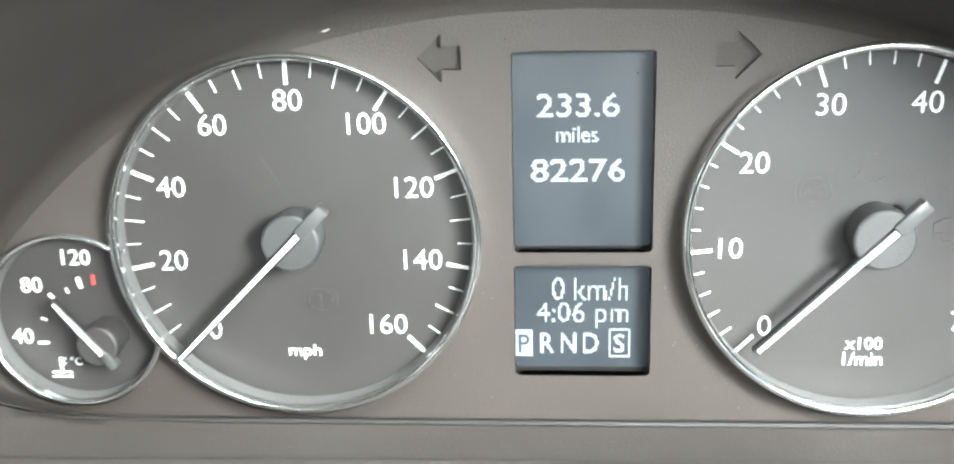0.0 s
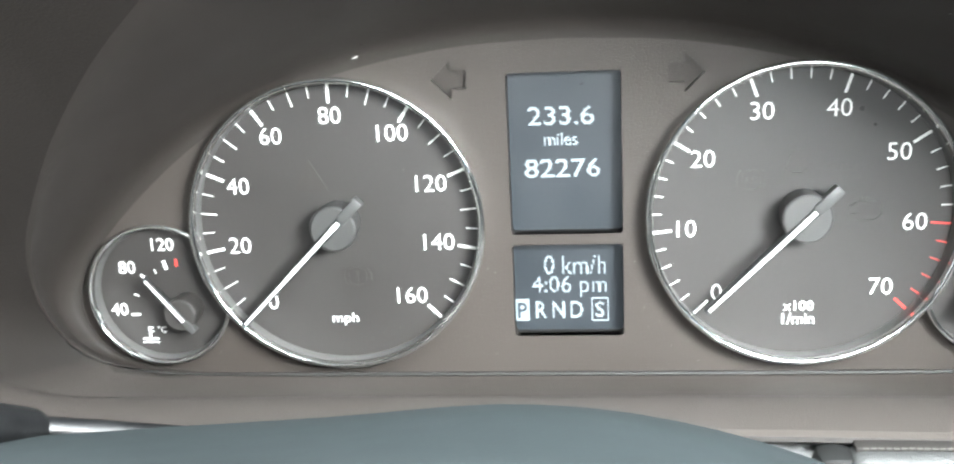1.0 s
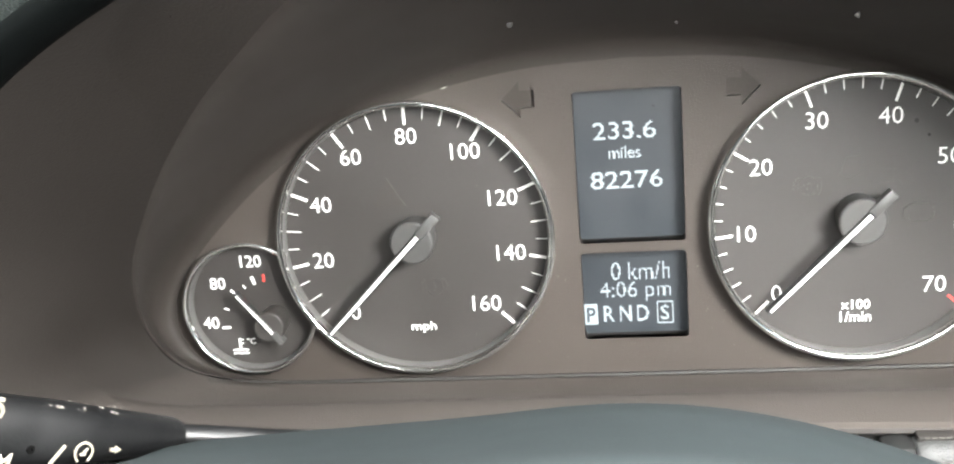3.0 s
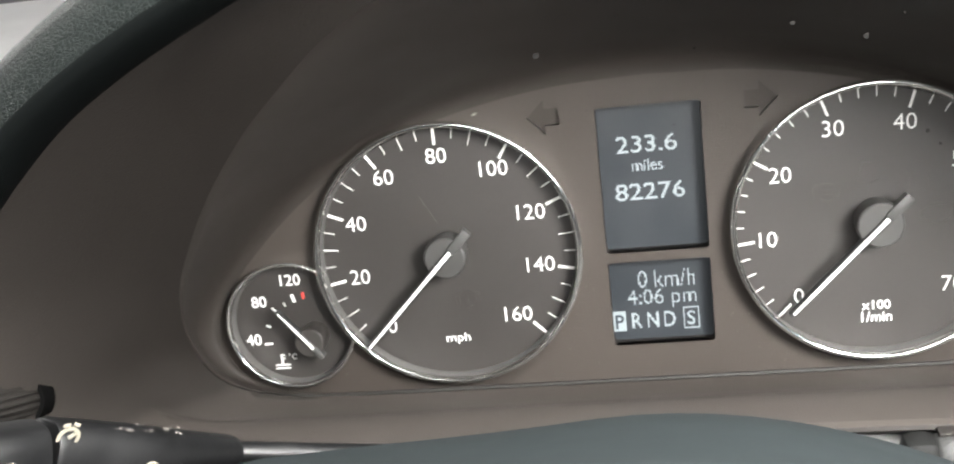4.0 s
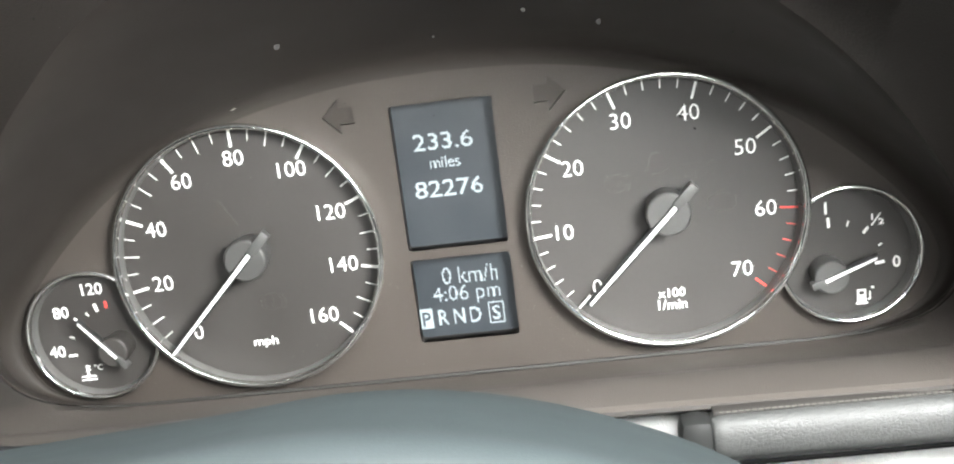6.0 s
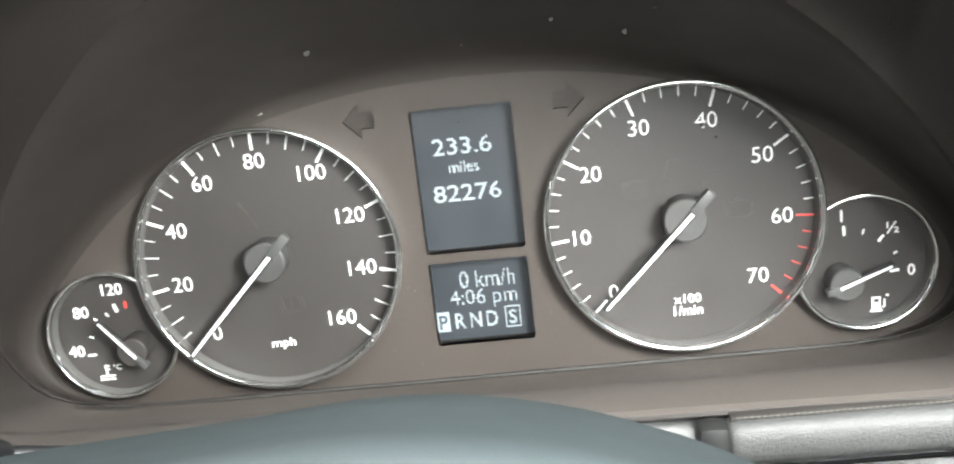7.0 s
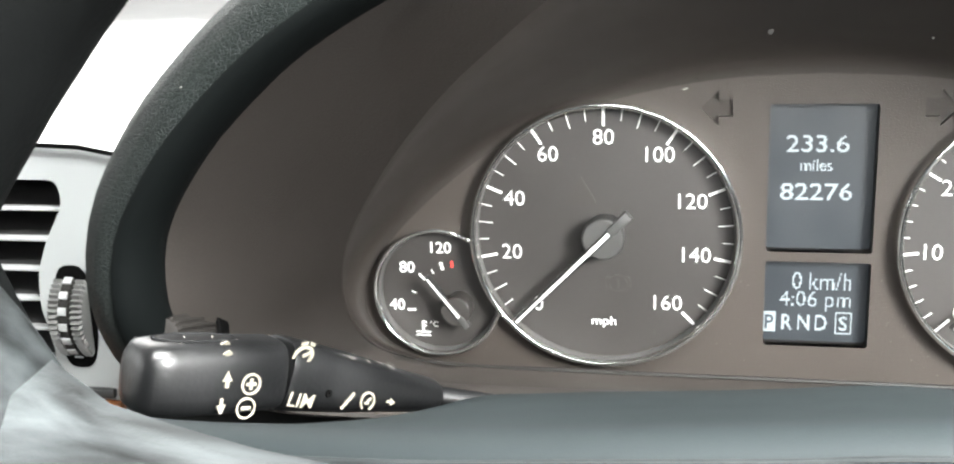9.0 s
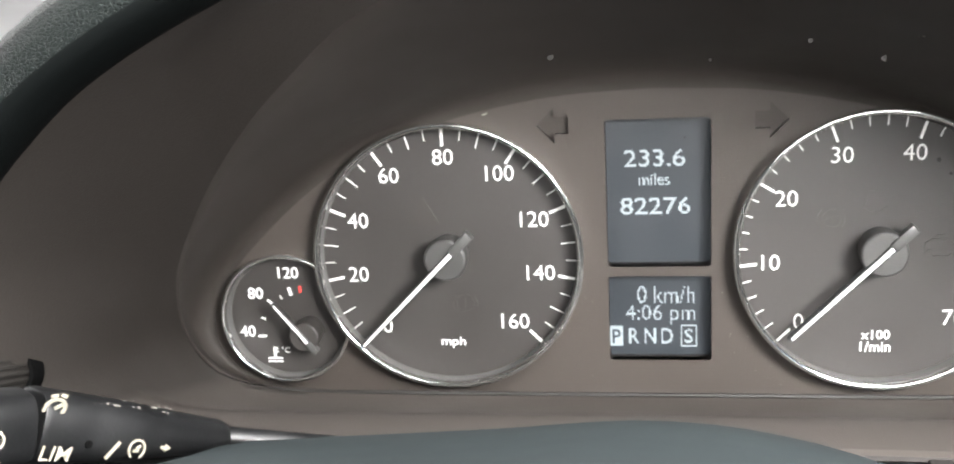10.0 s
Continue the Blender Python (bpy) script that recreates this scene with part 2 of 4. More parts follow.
def as_mesh(name, bm, mat, smooth=True, angle=40):
    bmesh.ops.recalc_face_normals(bm, faces=bm.faces)
    me = bpy.data.meshes.new(name)
    bm.to_mesh(me)
    bm.free()
    me.materials.append(mat)
    if smooth:
        me.shade_smooth()
        me.set_sharp_from_angle(angle=radians(angle))
    return me


def part(name, bm, mat, parent=None, label="", smooth=True, angle=40):
    """Links a bmesh, built in world places, as one mesh under its thing or part."""
    me = as_mesh(name, bm, mat, smooth, angle)
    co = np.empty(len(me.vertices) * 3, np.float32)
    me.vertices.foreach_get("co", co)
    co = co.reshape(-1, 3)
    mid = Vector([float(v) for v in (co.min(0) + co.max(0)) / 2])
    me.transform(Matrix.Translation(-mid))
    ob = new(name, me)
    ORIGIN[ob] = mid
    if parent is not None:
        ob.parent = parent
        ob.matrix_parent_inverse = Matrix.Translation(-ORIGIN[parent])
    ob.location = mid
    if label:
        tagged(ob, label)
    return ob


def box(bm, lo, hi, bevel=0.0, turn=None, about=None):
    g = bmesh.ops.create_cube(bm, size=1.0)["verts"]
    lo, hi = Vector(lo), Vector(hi)
    mid = (lo + hi) / 2
    for v in g:
        v.co = Vector((v.co.x * (hi.x - lo.x), v.co.y * (hi.y - lo.y), v.co.z * (hi.z - lo.z))) + mid
    if bevel:
        es = list({e for v in g for e in v.link_edges})
        r = bmesh.ops.bevel(bm, geom=es, offset=bevel, segments=2, affect="EDGES", profile=0.5)
        g = list({v for f in r["faces"] for v in f.verts} | {v for v in g if v.is_valid})
    if turn is not None:
        c = Vector(about) if about is not None else mid
        bmesh.ops.transform(bm, matrix=Matrix.Translation(c) @ turn @ Matrix.Translation(-c), verts=g)
    return g


def spline(points, n, closed=False):
    """n points at even steps along a smooth curve through a few control points."""
    p = [Vector(q) for q in points]
    k = len(p)
    fine = []
    spans = k if closed else k - 1
    for i in range(spans):
        a = p[(i - 1) % k] if closed or i > 0 else p[0] * 2 - p[1]
        b, c = p[i], p[(i + 1) % k]
        d = p[(i + 2) % k] if closed or i + 2 < k else p[-1] * 2 - p[-2]
        for s in range(24):
            u = s / 24
            fine.append(0.5 * (2 * b + (c - a) * u + (2 * a - 5 * b + 4 * c - d) * u * u + (3 * b - a - 3 * c + d) * u ** 3))
    fine.append(p[0].copy() if closed else p[-1].copy())
    run = [0.0]
    for a, b in zip(fine, fine[1:]):
        run.append(run[-1] + (b - a).length)
    out, j = [], 0
    for i in range(n):
        want = run[-1] * i / (n if closed else n - 1)
        while j < len(run) - 2 and run[j + 1] < want:
            j += 1
        w = (want - run[j]) / max(run[j + 1] - run[j], 1e-9)
        out.append(fine[j].lerp(fine[j + 1], min(1, w)))
    return out


def loft(bm, rings, closed=True, caps=False):
    """Skins rings of equal counts."""
    vs = [[bm.verts.new(p) for p in r] for r in rings]
    n = len(vs[0])
    for a, b in zip(vs, vs[1:]):
        for i in range(n if closed else n - 1):
            j = (i + 1) % n
            bm.faces.new((a[i], a[j], b[j], b[i]))
    if caps:
        bm.faces.new(vs[0])
        bm.faces.new(vs[-1])
    return vs


def lathe(bm, cx, cz, profile, n=96, start=0.0, end=360.0):
    """Turns a profile of (radius, y) round an axis along y."""
    whole = end - start >= 359.9
    steps = n if whole else n + 1
    rings = []
    for r, y in profile:
        rings.append([(cx + r * math.cos(radians(start + (end - start) * i / n)), y, cz + r * math.sin(radians(start + (end - start) * i / n))) for i in range(steps)])
    return loft(bm, rings, closed=whole)


def tube(bm, path, radius, n=12, squash=1.0):
    """A round bar along a path; radius may be a list."""
    rings = []
    for i, p in enumerate(path):
        d = (path[min(i + 1, len(path) - 1)] - path[max(i - 1, 0)]).normalized()
        side = d.cross(Vector((0, 0, 1)))
        side = side.normalized() if side.length > 1e-4 else Vector((1, 0, 0))
        up = side.cross(d).normalized()
        r = radius[i] if isinstance(radius, (list, tuple)) else radius
        rings.append([p + side * (r * math.cos(2 * math.pi * k / n)) + up * (r * squash * math.sin(2 * math.pi * k / n)) for k in range(n)])
    loft(bm, rings, True, True)


def plate(bm, outline, y, deep, holes=()):
    """A flat plate facing the driver, from an outline in x and z, with holes."""
    es = []
    for ring in (outline, *holes):
        vs = [bm.verts.new((x, y, z)) for x, z in ring]
        es += [bm.edges.new((vs[i], vs[(i + 1) % len(vs)])) for i in range(len(vs))]
    faces = [g for g in bmesh.ops.triangle_fill(bm, use_beauty=True, use_dissolve=False, edges=es)["geom"] if isinstance(g, bmesh.types.BMFace)]
    moved = bmesh.ops.extrude_face_region(bm, geom=faces)["geom"]
    bmesh.ops.translate(bm, vec=(0, deep, 0), verts=[g for g in moved if isinstance(g, bmesh.types.BMVert)])


def poly(bm, pts, y, deep=0.0003):
    """A small raised flat shape from x and z."""
    front = [bm.verts.new((x, y - deep, z)) for x, z in pts]
    rear = [bm.verts.new((x, y, z)) for x, z in pts]
    bm.faces.new(front)
    n = len(pts)
    for i in range(n):
        bm.faces.new((front[i], front[(i + 1) % n], rear[(i + 1) % n], rear[i]))


def arc(cx, cz, r, a, b, n=24):
    return [(cx + r * math.cos(radians(a + (b - a) * i / n)), cz + r * math.sin(radians(a + (b - a) * i / n))) for i in range(n + 1)]


def bow(bm, cx, cz, r0, r1, a, b, y, n=24, deep=0.0003):
    """A band of a circle, from radius r0 to r1."""
    o, i = arc(cx, cz, r1, a, b, n), arc(cx, cz, r0, a, b, n)
    for k in range(n):
        poly(bm, [o[k], o[k + 1], i[k + 1], i[k]], y, deep)
    bmesh.ops.remove_doubles(bm, verts=bm.verts, dist=1e-6)


def bar(bm, a, b, w, y, deep=0.0003):
    """A straight stroke of width w between two points in x and z."""
    d = Vector((b[0] - a[0], b[1] - a[1])).normalized() * (w / 2)
    s = Vector((-d.y, d.x))
    poly(bm, [(a[0] + s.x, a[1] + s.y), (b[0] + s.x, b[1] + s.y), (b[0] - s.x, b[1] - s.y), (a[0] - s.x, a[1] - s.y)], y, deep)


TEXTS = {}


def glyphs(body, bold):
    key = (body, bold)
    if key not in TEXTS:
        c = bpy.data.curves.new("text", "FONT")
        c.body, c.offset, c.resolution_u, c.extrude = body, bold, 3, 0.02
        ob = new("text", c)
        bpy.context.view_layer.update()
        me = bpy.data.meshes.new_from_object(ob.evaluated_get(bpy.context.evaluated_depsgraph_get()))
        bpy.data.objects.remove(ob)
        bpy.data.curves.remove(c)
        TEXTS[key] = me
    return TEXTS[key]


def write(body, x, y, z, height, width=None, bold=0.0, align="C", tall=None):
    """A bmesh of lettering, its middle (or right end) at x, z; height of the whole text."""
    bm = bmesh.new()
    bm.from_mesh(glyphs(body, bold))
    xs, ys = [v.co.x for v in bm.verts], [v.co.y for v in bm.verts]
    x0, x1, y0, y1 = min(xs), max(xs), min(ys), max(ys)
    k = height / (y1 - y0)
    kx = width / (x1 - x0) if width else k
    ref = {"C": (x0 + x1) / 2, "R": x1, "L": x0}[align]
    for v in bm.verts:
        v.co = Vector((x + (v.co.x - ref) * kx, y - v.co.z * 0.004 - 0.0001, z + (v.co.y - (y0 + y1) / 2) * k))
    return bm


def dotted(bm, pitch, y):
    """Breaks lettering up into the square dots of a display."""
    bmesh.ops.triangulate(bm, faces=bm.faces)
    tris = np.array([[(v.co.x, v.co.z) for v in f.verts] for f in bm.faces if abs(f.normal.y) > 0.5])
    bm.free()
    lo, hi = tris.min((0, 1)), tris.max((0, 1))
    gx, gz = np.arange(lo[0], hi[0], pitch) + pitch / 2, np.arange(lo[1], hi[1], pitch) + pitch / 2
    px, pz = np.meshgrid(gx, gz)
    a, b, c = tris[:, 0], tris[:, 1], tris[:, 2]
    lit = np.zeros(px.shape, bool)
    for p, q, r in zip(a, b, c):
        s1 = (q[0] - p[0]) * (pz - p[1]) - (q[1] - p[1]) * (px - p[0])
        s2 = (r[0] - q[0]) * (pz - q[1]) - (r[1] - q[1]) * (px - q[0])
        s3 = (p[0] - r[0]) * (pz - r[1]) - (p[1] - r[1]) * (px - r[0])
        lit |= ((s1 >= 0) & (s2 >= 0) & (s3 >= 0)) | ((s1 <= 0) & (s2 <= 0) & (s3 <= 0))
    out = bmesh.new()
    h = pitch * 0.5
    for x, z in zip(px[lit], pz[lit]):
        out.faces.new([out.verts.new(v) for v in ((x - h, y, z - h), (x + h, y, z - h), (x + h, y, z + h), (x - h, y, z + h))])
    bmesh.ops.remove_doubles(out, verts=out.verts, dist=pitch * 0.05)
    return out


MID = -0.0115          # the cluster's middle
FACE = -0.001          # the front of its face plate
SPEEDO, TACH = (-0.094, 1.0), (0.0688, 1.0005)
TEMP, FUEL = (-0.1622, 0.9750), (0.1365, 0.9762)
BIG, SMALL = 0.0524, 0.0265


# ---- setting: car body round the camera, ground ----
bm = bmesh.new()
box(bm, (-400, -400, -0.3), (400, 400, 0.0))
tagged(part("ground", bm, ASPHALT), "plain grey asphalt ground under the car", "ground", kind="structure")

bm = bmesh.new()
box(bm, (-0.98, -1.6, 0.28), (0.45, 0.75, 0.32))
tagged(part("floor", bm, CARPET), "dark carpeted car floor", "floor", kind="structure")
# Unseen headliner; its opening is added for the overhead lamp.
bm = bmesh.new()
box(bm, (-0.94, -1.6, 1.52), (0.41, -0.70, 1.56))
box(bm, (-0.94, -0.28, 1.52), (0.41, 0.05, 1.56))
box(bm, (-0.94, -0.70, 1.52), (-0.12, -0.28, 1.56))
box(bm, (0.32, -0.70, 1.52), (0.41, -0.28, 1.56))
tagged(part("ceiling", bm, CABIN), "pale grey cloth headliner with a made-up opening for the top lamp", "ceiling", kind="structure")


def side_wall(name, x, sill, label):
    bm = bmesh.new()
    box(bm, (x - 0.02, -1.6, 0.0), (x + 0.02, 0.75, sill))
    box(bm, (x - 0.02, -1.6, sill), (x + 0.02, -1.0, 1.52))
    box(bm, (x - 0.02, 0.10, 1.03), (x + 0.02, 0.20, 1.52), turn=Matrix.Rotation(radians(35), 4, "X"), about=(x, 0.15, 1.03))
    box(bm, (x - 0.02, -1.0, 1.44), (x + 0.02, 0.05, 1.52))
    return tagged(part(name, bm, CABIN, smooth=False), label, "car side", kind="structure")


side_wall("wall_west", -0.96, 1.03, "grey lined car side with an open window band")
# Unseen side; the low opening is made up for light from the right.
side_wall("wall_east", 0.43, 0.72, "grey lined car side, its opening cut low to let light in")
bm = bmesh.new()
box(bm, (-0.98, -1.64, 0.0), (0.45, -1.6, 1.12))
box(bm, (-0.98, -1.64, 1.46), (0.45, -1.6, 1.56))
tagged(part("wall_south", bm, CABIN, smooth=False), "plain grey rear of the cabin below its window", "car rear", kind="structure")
bm = bmesh.new()
box(bm, (-0.98, 0.71, 0.0), (0.45, 0.75, 1.0))
tagged(part("wall_north", bm, CARPET, smooth=False), "dark bulkhead under the windscreen", "bulkhead", kind="structure")

# ---- dashboard ----
def dash_top():
    """The upper skin of the dashboard, running forward to the windscreen."""
    bm = bmesh.new()
    prof = [(-0.0826, 1.0511), (-0.076, 1.0560), (-0.05, 1.060), (0.05, 1.061), (0.25, 1.060), (0.45, 1.068), (0.70, 1.104)]
    xs = [-0.93, -0.5, -0.36, -0.30, -0.27, -0.252, -0.244]
    drop = [0.0, 0.0, 0.0, 0.0, 0.0012, 0.004, 0.012]
    rows = [[(x, y, z - d) for x, d in zip(xs, drop)] for y, z in prof]
    loft(bm, rows, closed=False)
    bmesh.ops.solidify(bm, geom=bm.faces[:], thickness=0.004)
    return bm


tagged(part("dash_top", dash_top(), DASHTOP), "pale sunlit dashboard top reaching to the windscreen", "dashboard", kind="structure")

bm = bmesh.new()
loft(bm, [[(x, y, z) for x in (-0.244, -0.1, MID, 0.1, 0.24, 0.40)] for y, z in ((0.06, 1.10), (0.25, 1.06), (0.45, 1.036), (0.70, 1.020))], closed=False)
bmesh.ops.solidify(bm, geom=bm.faces[:], thickness=0.004)
tagged(part("dash_top", bm, LEATHER), "dark leather dashboard top behind the hood", "dashboard", kind="structure")


def fascia():
    """The painted panel with the air vent's opening in it."""
    bm = bmesh.new()
    out = [(x, z) for x, z in ((-0.93, 0.90), (-0.266, 0.90), (-0.262, 0.950), (-0.244, 0.968), (-0.230, 0.985), (-0.227, 1.01), (-0.238, 1.037), (-0.252, 1.0465), (-0.268, 1.0496), (-0.30, 1.0508), (-0.93, 1.0508))]
    hole = VENT_OUTLINE
    plate(bm, [tuple(p) for p in out], -0.082, 0.012, [hole])
    return bm


def rounded(points, r, n=5):
    """An outline with its corners rounded."""
    out = []
    k = len(points)
    for i in range(k):
        a, b, c = (Vector(points[(i + j) % k]) for j in (-1, 0, 1))
        p, q = b + (a - b).normalized() * r, b + (c - b).normalized() * r
        for s in range(n + 1):
            u = s / n
            out.append(tuple(p * (1 - u) ** 2 + b * 2 * u * (1 - u) + q * u * u))
    return out


VENT_OUTLINE = rounded([(-0.40, 0.960), (-0.289, 0.960), (-0.2895, 0.975), (-0.2930, 0.990), (-0.2922, 1.003), (-0.2880, 1.014), (-0.2792, 1.029), (-0.2806, 1.0378), (-0.40, 1.0378)], 0.0036)
tagged(part("dash_fascia", fascia(), SILVER), "silver-grey painted dashboard panel round the vent", "dashboard panel", kind="structure")

bm = bmesh.new()
tube(bm, spline([(x, -0.0846, z) for x, z in ((-0.90, 1.0514), (-0.60, 1.0514), (-0.34, 1.0513), (-0.30, 1.0511), (-0.268, 1.0500), (-0.252, 1.0470), (-0.238, 1.0375))], 40), 0.0009, 8)
tagged(part("dash_seam", bm, BLACKGAP), "thin dark joint between dashboard top and panel", "joint", kind="structure")

bm = bmesh.new()
box(bm, (-0.93, -0.0885, 0.905), (-0.262, -0.0822, 0.9556), 0.0018)
wood = thing("wood_trim_strip", (-0.60, -0.085, 0.905), "glossy orange-brown wood trim strip under the air vent", "trim strip")
part("veneer", bm, WOOD, wood, angle=50)
bm = bmesh.new()
box(bm, (-0.93, -0.0850, 0.9562), (-0.266, -0.0822, 0.9598), 0.0006)
part("dark_edge", bm, VENTBLACK, wood, "dark moulding along the top")

# fine grille in the dashboard top, towards the windscreen
bm = bmesh.new()
for k in range(120):
    y = 0.140 + 0.0026 * k
    box(bm, (-0.62, y, 1.0606), (min(-0.27, -0.390 + (y - 0.140) * 0.457), y + 0.0013, 1.0622))
tagged(part("dash_grille", bm, GRILLE, smooth=False), "fine pale grey grille in the dashboard top", "grille", kind="structure")

# ---- air vent ----
vent = thing("air_vent", (-0.34, -0.06, 0.96), "black dashboard air vent with silver-edged horizontal slats", "air vent")
bm = bmesh.new()
inner = [(x, z) for x, z in VENT_OUTLINE]
loft(bm, [[(x, -0.081, z) for x, z in inner], [(x * 1.0, -0.02, z) for x, z in inner]])
part("housing", bm, VENTBLACK, vent)
bm = bmesh.new()
box(bm, (-0.405, -0.022, 0.955), (-0.275, -0.018, 1.042))
part("back_panel", bm, BLACKGAP, vent)
for k in range(6):
    z = 0.9700 + 0.0115 * k
    right = -0.2924 + max(0.0, z - 1.003) * 0.45
    bm = bmesh.new()
    box(bm, (-0.40, -0.074, z - 0.0008), (right, -0.045, z + 0.0008), 0.0005, Matrix.Rotation(radians(8), 4, "X"))
    slat = part("slat", bm, VENTBLACK, vent)
    bm = bmesh.new()
    box(bm, (-0.40, -0.0775, z - 0.0024), (right, -0.0735, z - 0.0008), 0.0005)
    part("slat_edge", bm, SLATEDGE, slat, "silver front edge")
bm = bmesh.new()
for x in (-0.295, -0.330, -0.365):
    box(bm, (x - 0.001, -0.045, 0.965), (x + 0.001, -0.03, 1.035))
part("rear_vane", bm, VENTBLACK, vent)

# ribbed thumb wheel beside the vent
wheel_mid = (-0.2795, -0.072, 0.9868)
tw = thing("thumb_wheel", (wheel_mid[0], wheel_mid[1], 0.966), "ribbed black vent thumb wheel with white marks", "thumb wheel")
N = 112


def ribbed(x0, x1, r, rib):
    bm = bmesh.new()
    rings = []
    for x, d in ((x0, -0.0012), (x0 + 0.0006, 0.0), (x1 - 0.0006, 0.0), (x1, -0.0012)):
        rings.append([(wheel_mid[0] + x, wheel_mid[1] + (r + d - (rib if i % 2 else 0)) * math.cos(2 * math.pi * i / N), wheel_mid[2] + (r + d - (rib if i % 2 else 0)) * math.sin(2 * math.pi * i / N)) for i in range(N)])
    loft(bm, rings, True, True)
    return bm


part("ribbed_band", ribbed(-0.0066, -0.0023, 0.0188, 0.0016), RIB, tw, angle=20)
tyre = part("smooth_band", ribbed(-0.0023, 0.0023, 0.0186, 0.0), KNOB, tw, angle=40)
part("ribbed_band", ribbed(0.0023, 0.0066, 0.0188, 0.0016), RIB, tw, angle=20)
for k in range(8):
    a = radians(112 + 18 * k)
    bm = bmesh.new()
    box(bm, (wheel_mid[0] - 0.0016, wheel_mid[1] - 0.0191, wheel_mid[2] - 0.0014), (wheel_mid[0] + 0.0016, wheel_mid[1] - 0.0182, wheel_mid[2] + 0.0014), 0.0002, Matrix.Rotation(a - math.pi, 4, "X"), wheel_mid)
    part("mark", bm, SLATEDGE, tyre, "white mark")
bm = bmesh.new()
plate(bm, [(wheel_mid[0] + 0.0006 + 0.0082 * math.copysign(abs(math.cos(t)) ** 0.6, math.cos(t)), wheel_mid[2] + 0.0196 * math.sin(t)) for t in [2 * math.pi * i / 40 for i in range(40)]], -0.0826, 0.0005)
part("slot", bm, BLACKGAP, tw, smooth=False)

# ---- instrument cluster ----
cluster = thing("instrument_cluster", (MID, -0.004, 0.942), "brown-grey car instrument cluster with four chrome-ringed dials and two displays", "instrument cluster")


def mirrored(half):
    """A closed outline from its left half, top to bottom."""
    left = [Vector(p) for p in half]
    right = [Vector((-p.x, *p[1:])) for p in left[-2:0:-1]]
    return [Vector((p.x + MID, *p[1:])) for p in left + right]


def ring_of(half, n=144):
    half = spline(half, n // 2 + 1)
    return mirrored(half)


# outlines from the face plate out to the hood's mouth (offset from the middle, depth, height)
C0 = ring_of([(0, FACE, 1.0640), (-0.040, FACE, 1.0618), (-0.0815, FACE, 1.0535), (-0.1175, FACE, 1.0395), (-0.1455, FACE, 1.0205), (-0.1725, FACE, 0.994), (-0.1830, FACE, 0.972), (-0.1762, FACE, 0.9545), (-0.1600, FACE, 0.9468), (-0.1335, FACE, 0.9430), (-0.060, FACE, 0.9426), (0, FACE, 0.9426)])
C1 = ring_of([(0, -0.135, 1.1205), (-0.025, -0.134, 1.1190), (-0.055, -0.129, 1.1125), (-0.083, -0.120, 1.100), (-0.1035, -0.1096, 1.085), (-0.1215, -0.0988, 1.070), (-0.141, -0.0844, 1.050), (-0.157, -0.070, 1.030), (-0.1705, -0.0556, 1.010), (-0.1785, -0.041, 0.990), (-0.1808, -0.030, 0.975), (-0.1785, -0.0200, 0.9610), (-0.1700, -0.0150, 0.9530), (-0.155, -0.0115, 0.9485), (-0.130, -0.0090, 0.9462), (-0.060, -0.008, 0.9455), (0, -0.008, 0.9455)])
C2 = ring_of([(0, -0.150, 1.136), (-0.060, -0.150, 1.127), (-0.1115, -0.150, 1.107), (-0.1435, -0.150, 1.0905), (-0.1630, -0.150, 1.0755), (-0.1800, -0.150, 1.058), (-0.1946, -0.148, 1.035), (-0.1972, -0.145, 1.010), (-0.1962, -0.125, 0.985), (-0.184, -0.100, 0.966), (-0.150, -0.080, 0.956), (-0.060, -0.076, 0.9555), (0, -0.076, 0.9555)])


def circle(c, r, n=96):
    return [(c[0] + r * math.cos(2 * math.pi * i / n), c[1] + r * math.sin(2 * math.pi * i / n)) for i in range(n)]


def joined(big, R, small, r):
    """The outline of a large round opening and a small one that it overlaps."""
    d = math.dist(big, small)
    toward = math.degrees(math.atan2(small[1] - big[1], small[0] - big[0]))
    ab = math.degrees(math.acos((R * R + d * d - r * r) / (2 * R * d)))
    asm = math.degrees(math.acos((r * r + d * d - R * R) / (2 * r * d)))
    return arc(*big, R, toward + ab, toward + 360 - ab, 90)[:-1] + arc(*small, r, toward + 180 + asm, toward + 540 - asm, 60)[:-1], toward, ab, asm


LEFT_HOLE, LEFT_WAY, LEFT_BIG, LEFT_SMALL = joined(SPEEDO, BIG, TEMP, SMALL)
RIGHT_HOLE, RIGHT_WAY, RIGHT_BIG, RIGHT_SMALL = joined(TACH, BIG, FUEL, SMALL)
UP, LOW = (-0.0312, 0.9950, 0.0082, 1.0525), (-0.0312, 0.9567, 0.0082, 0.9912)


def window(b, r=0.0016):
    return rounded([(b[0], b[1]), (b[2], b[1]), (b[2], b[3]), (b[0], b[3])], r, 3)


def arrow(tip, way):
    """A turn arrow's outline; way is -1 to the left, 1 to the right."""
    x = tip
    h = 1.0510
    return [(x, h), (x - way * 0.0068, h + 0.0068), (x - way * 0.0068, h + 0.0033), (x - way * 0.0122, h + 0.0033), (x - way * 0.0122, h - 0.0033), (x - way * 0.0068, h - 0.0033), (x - way * 0.0068, h - 0.0068)]


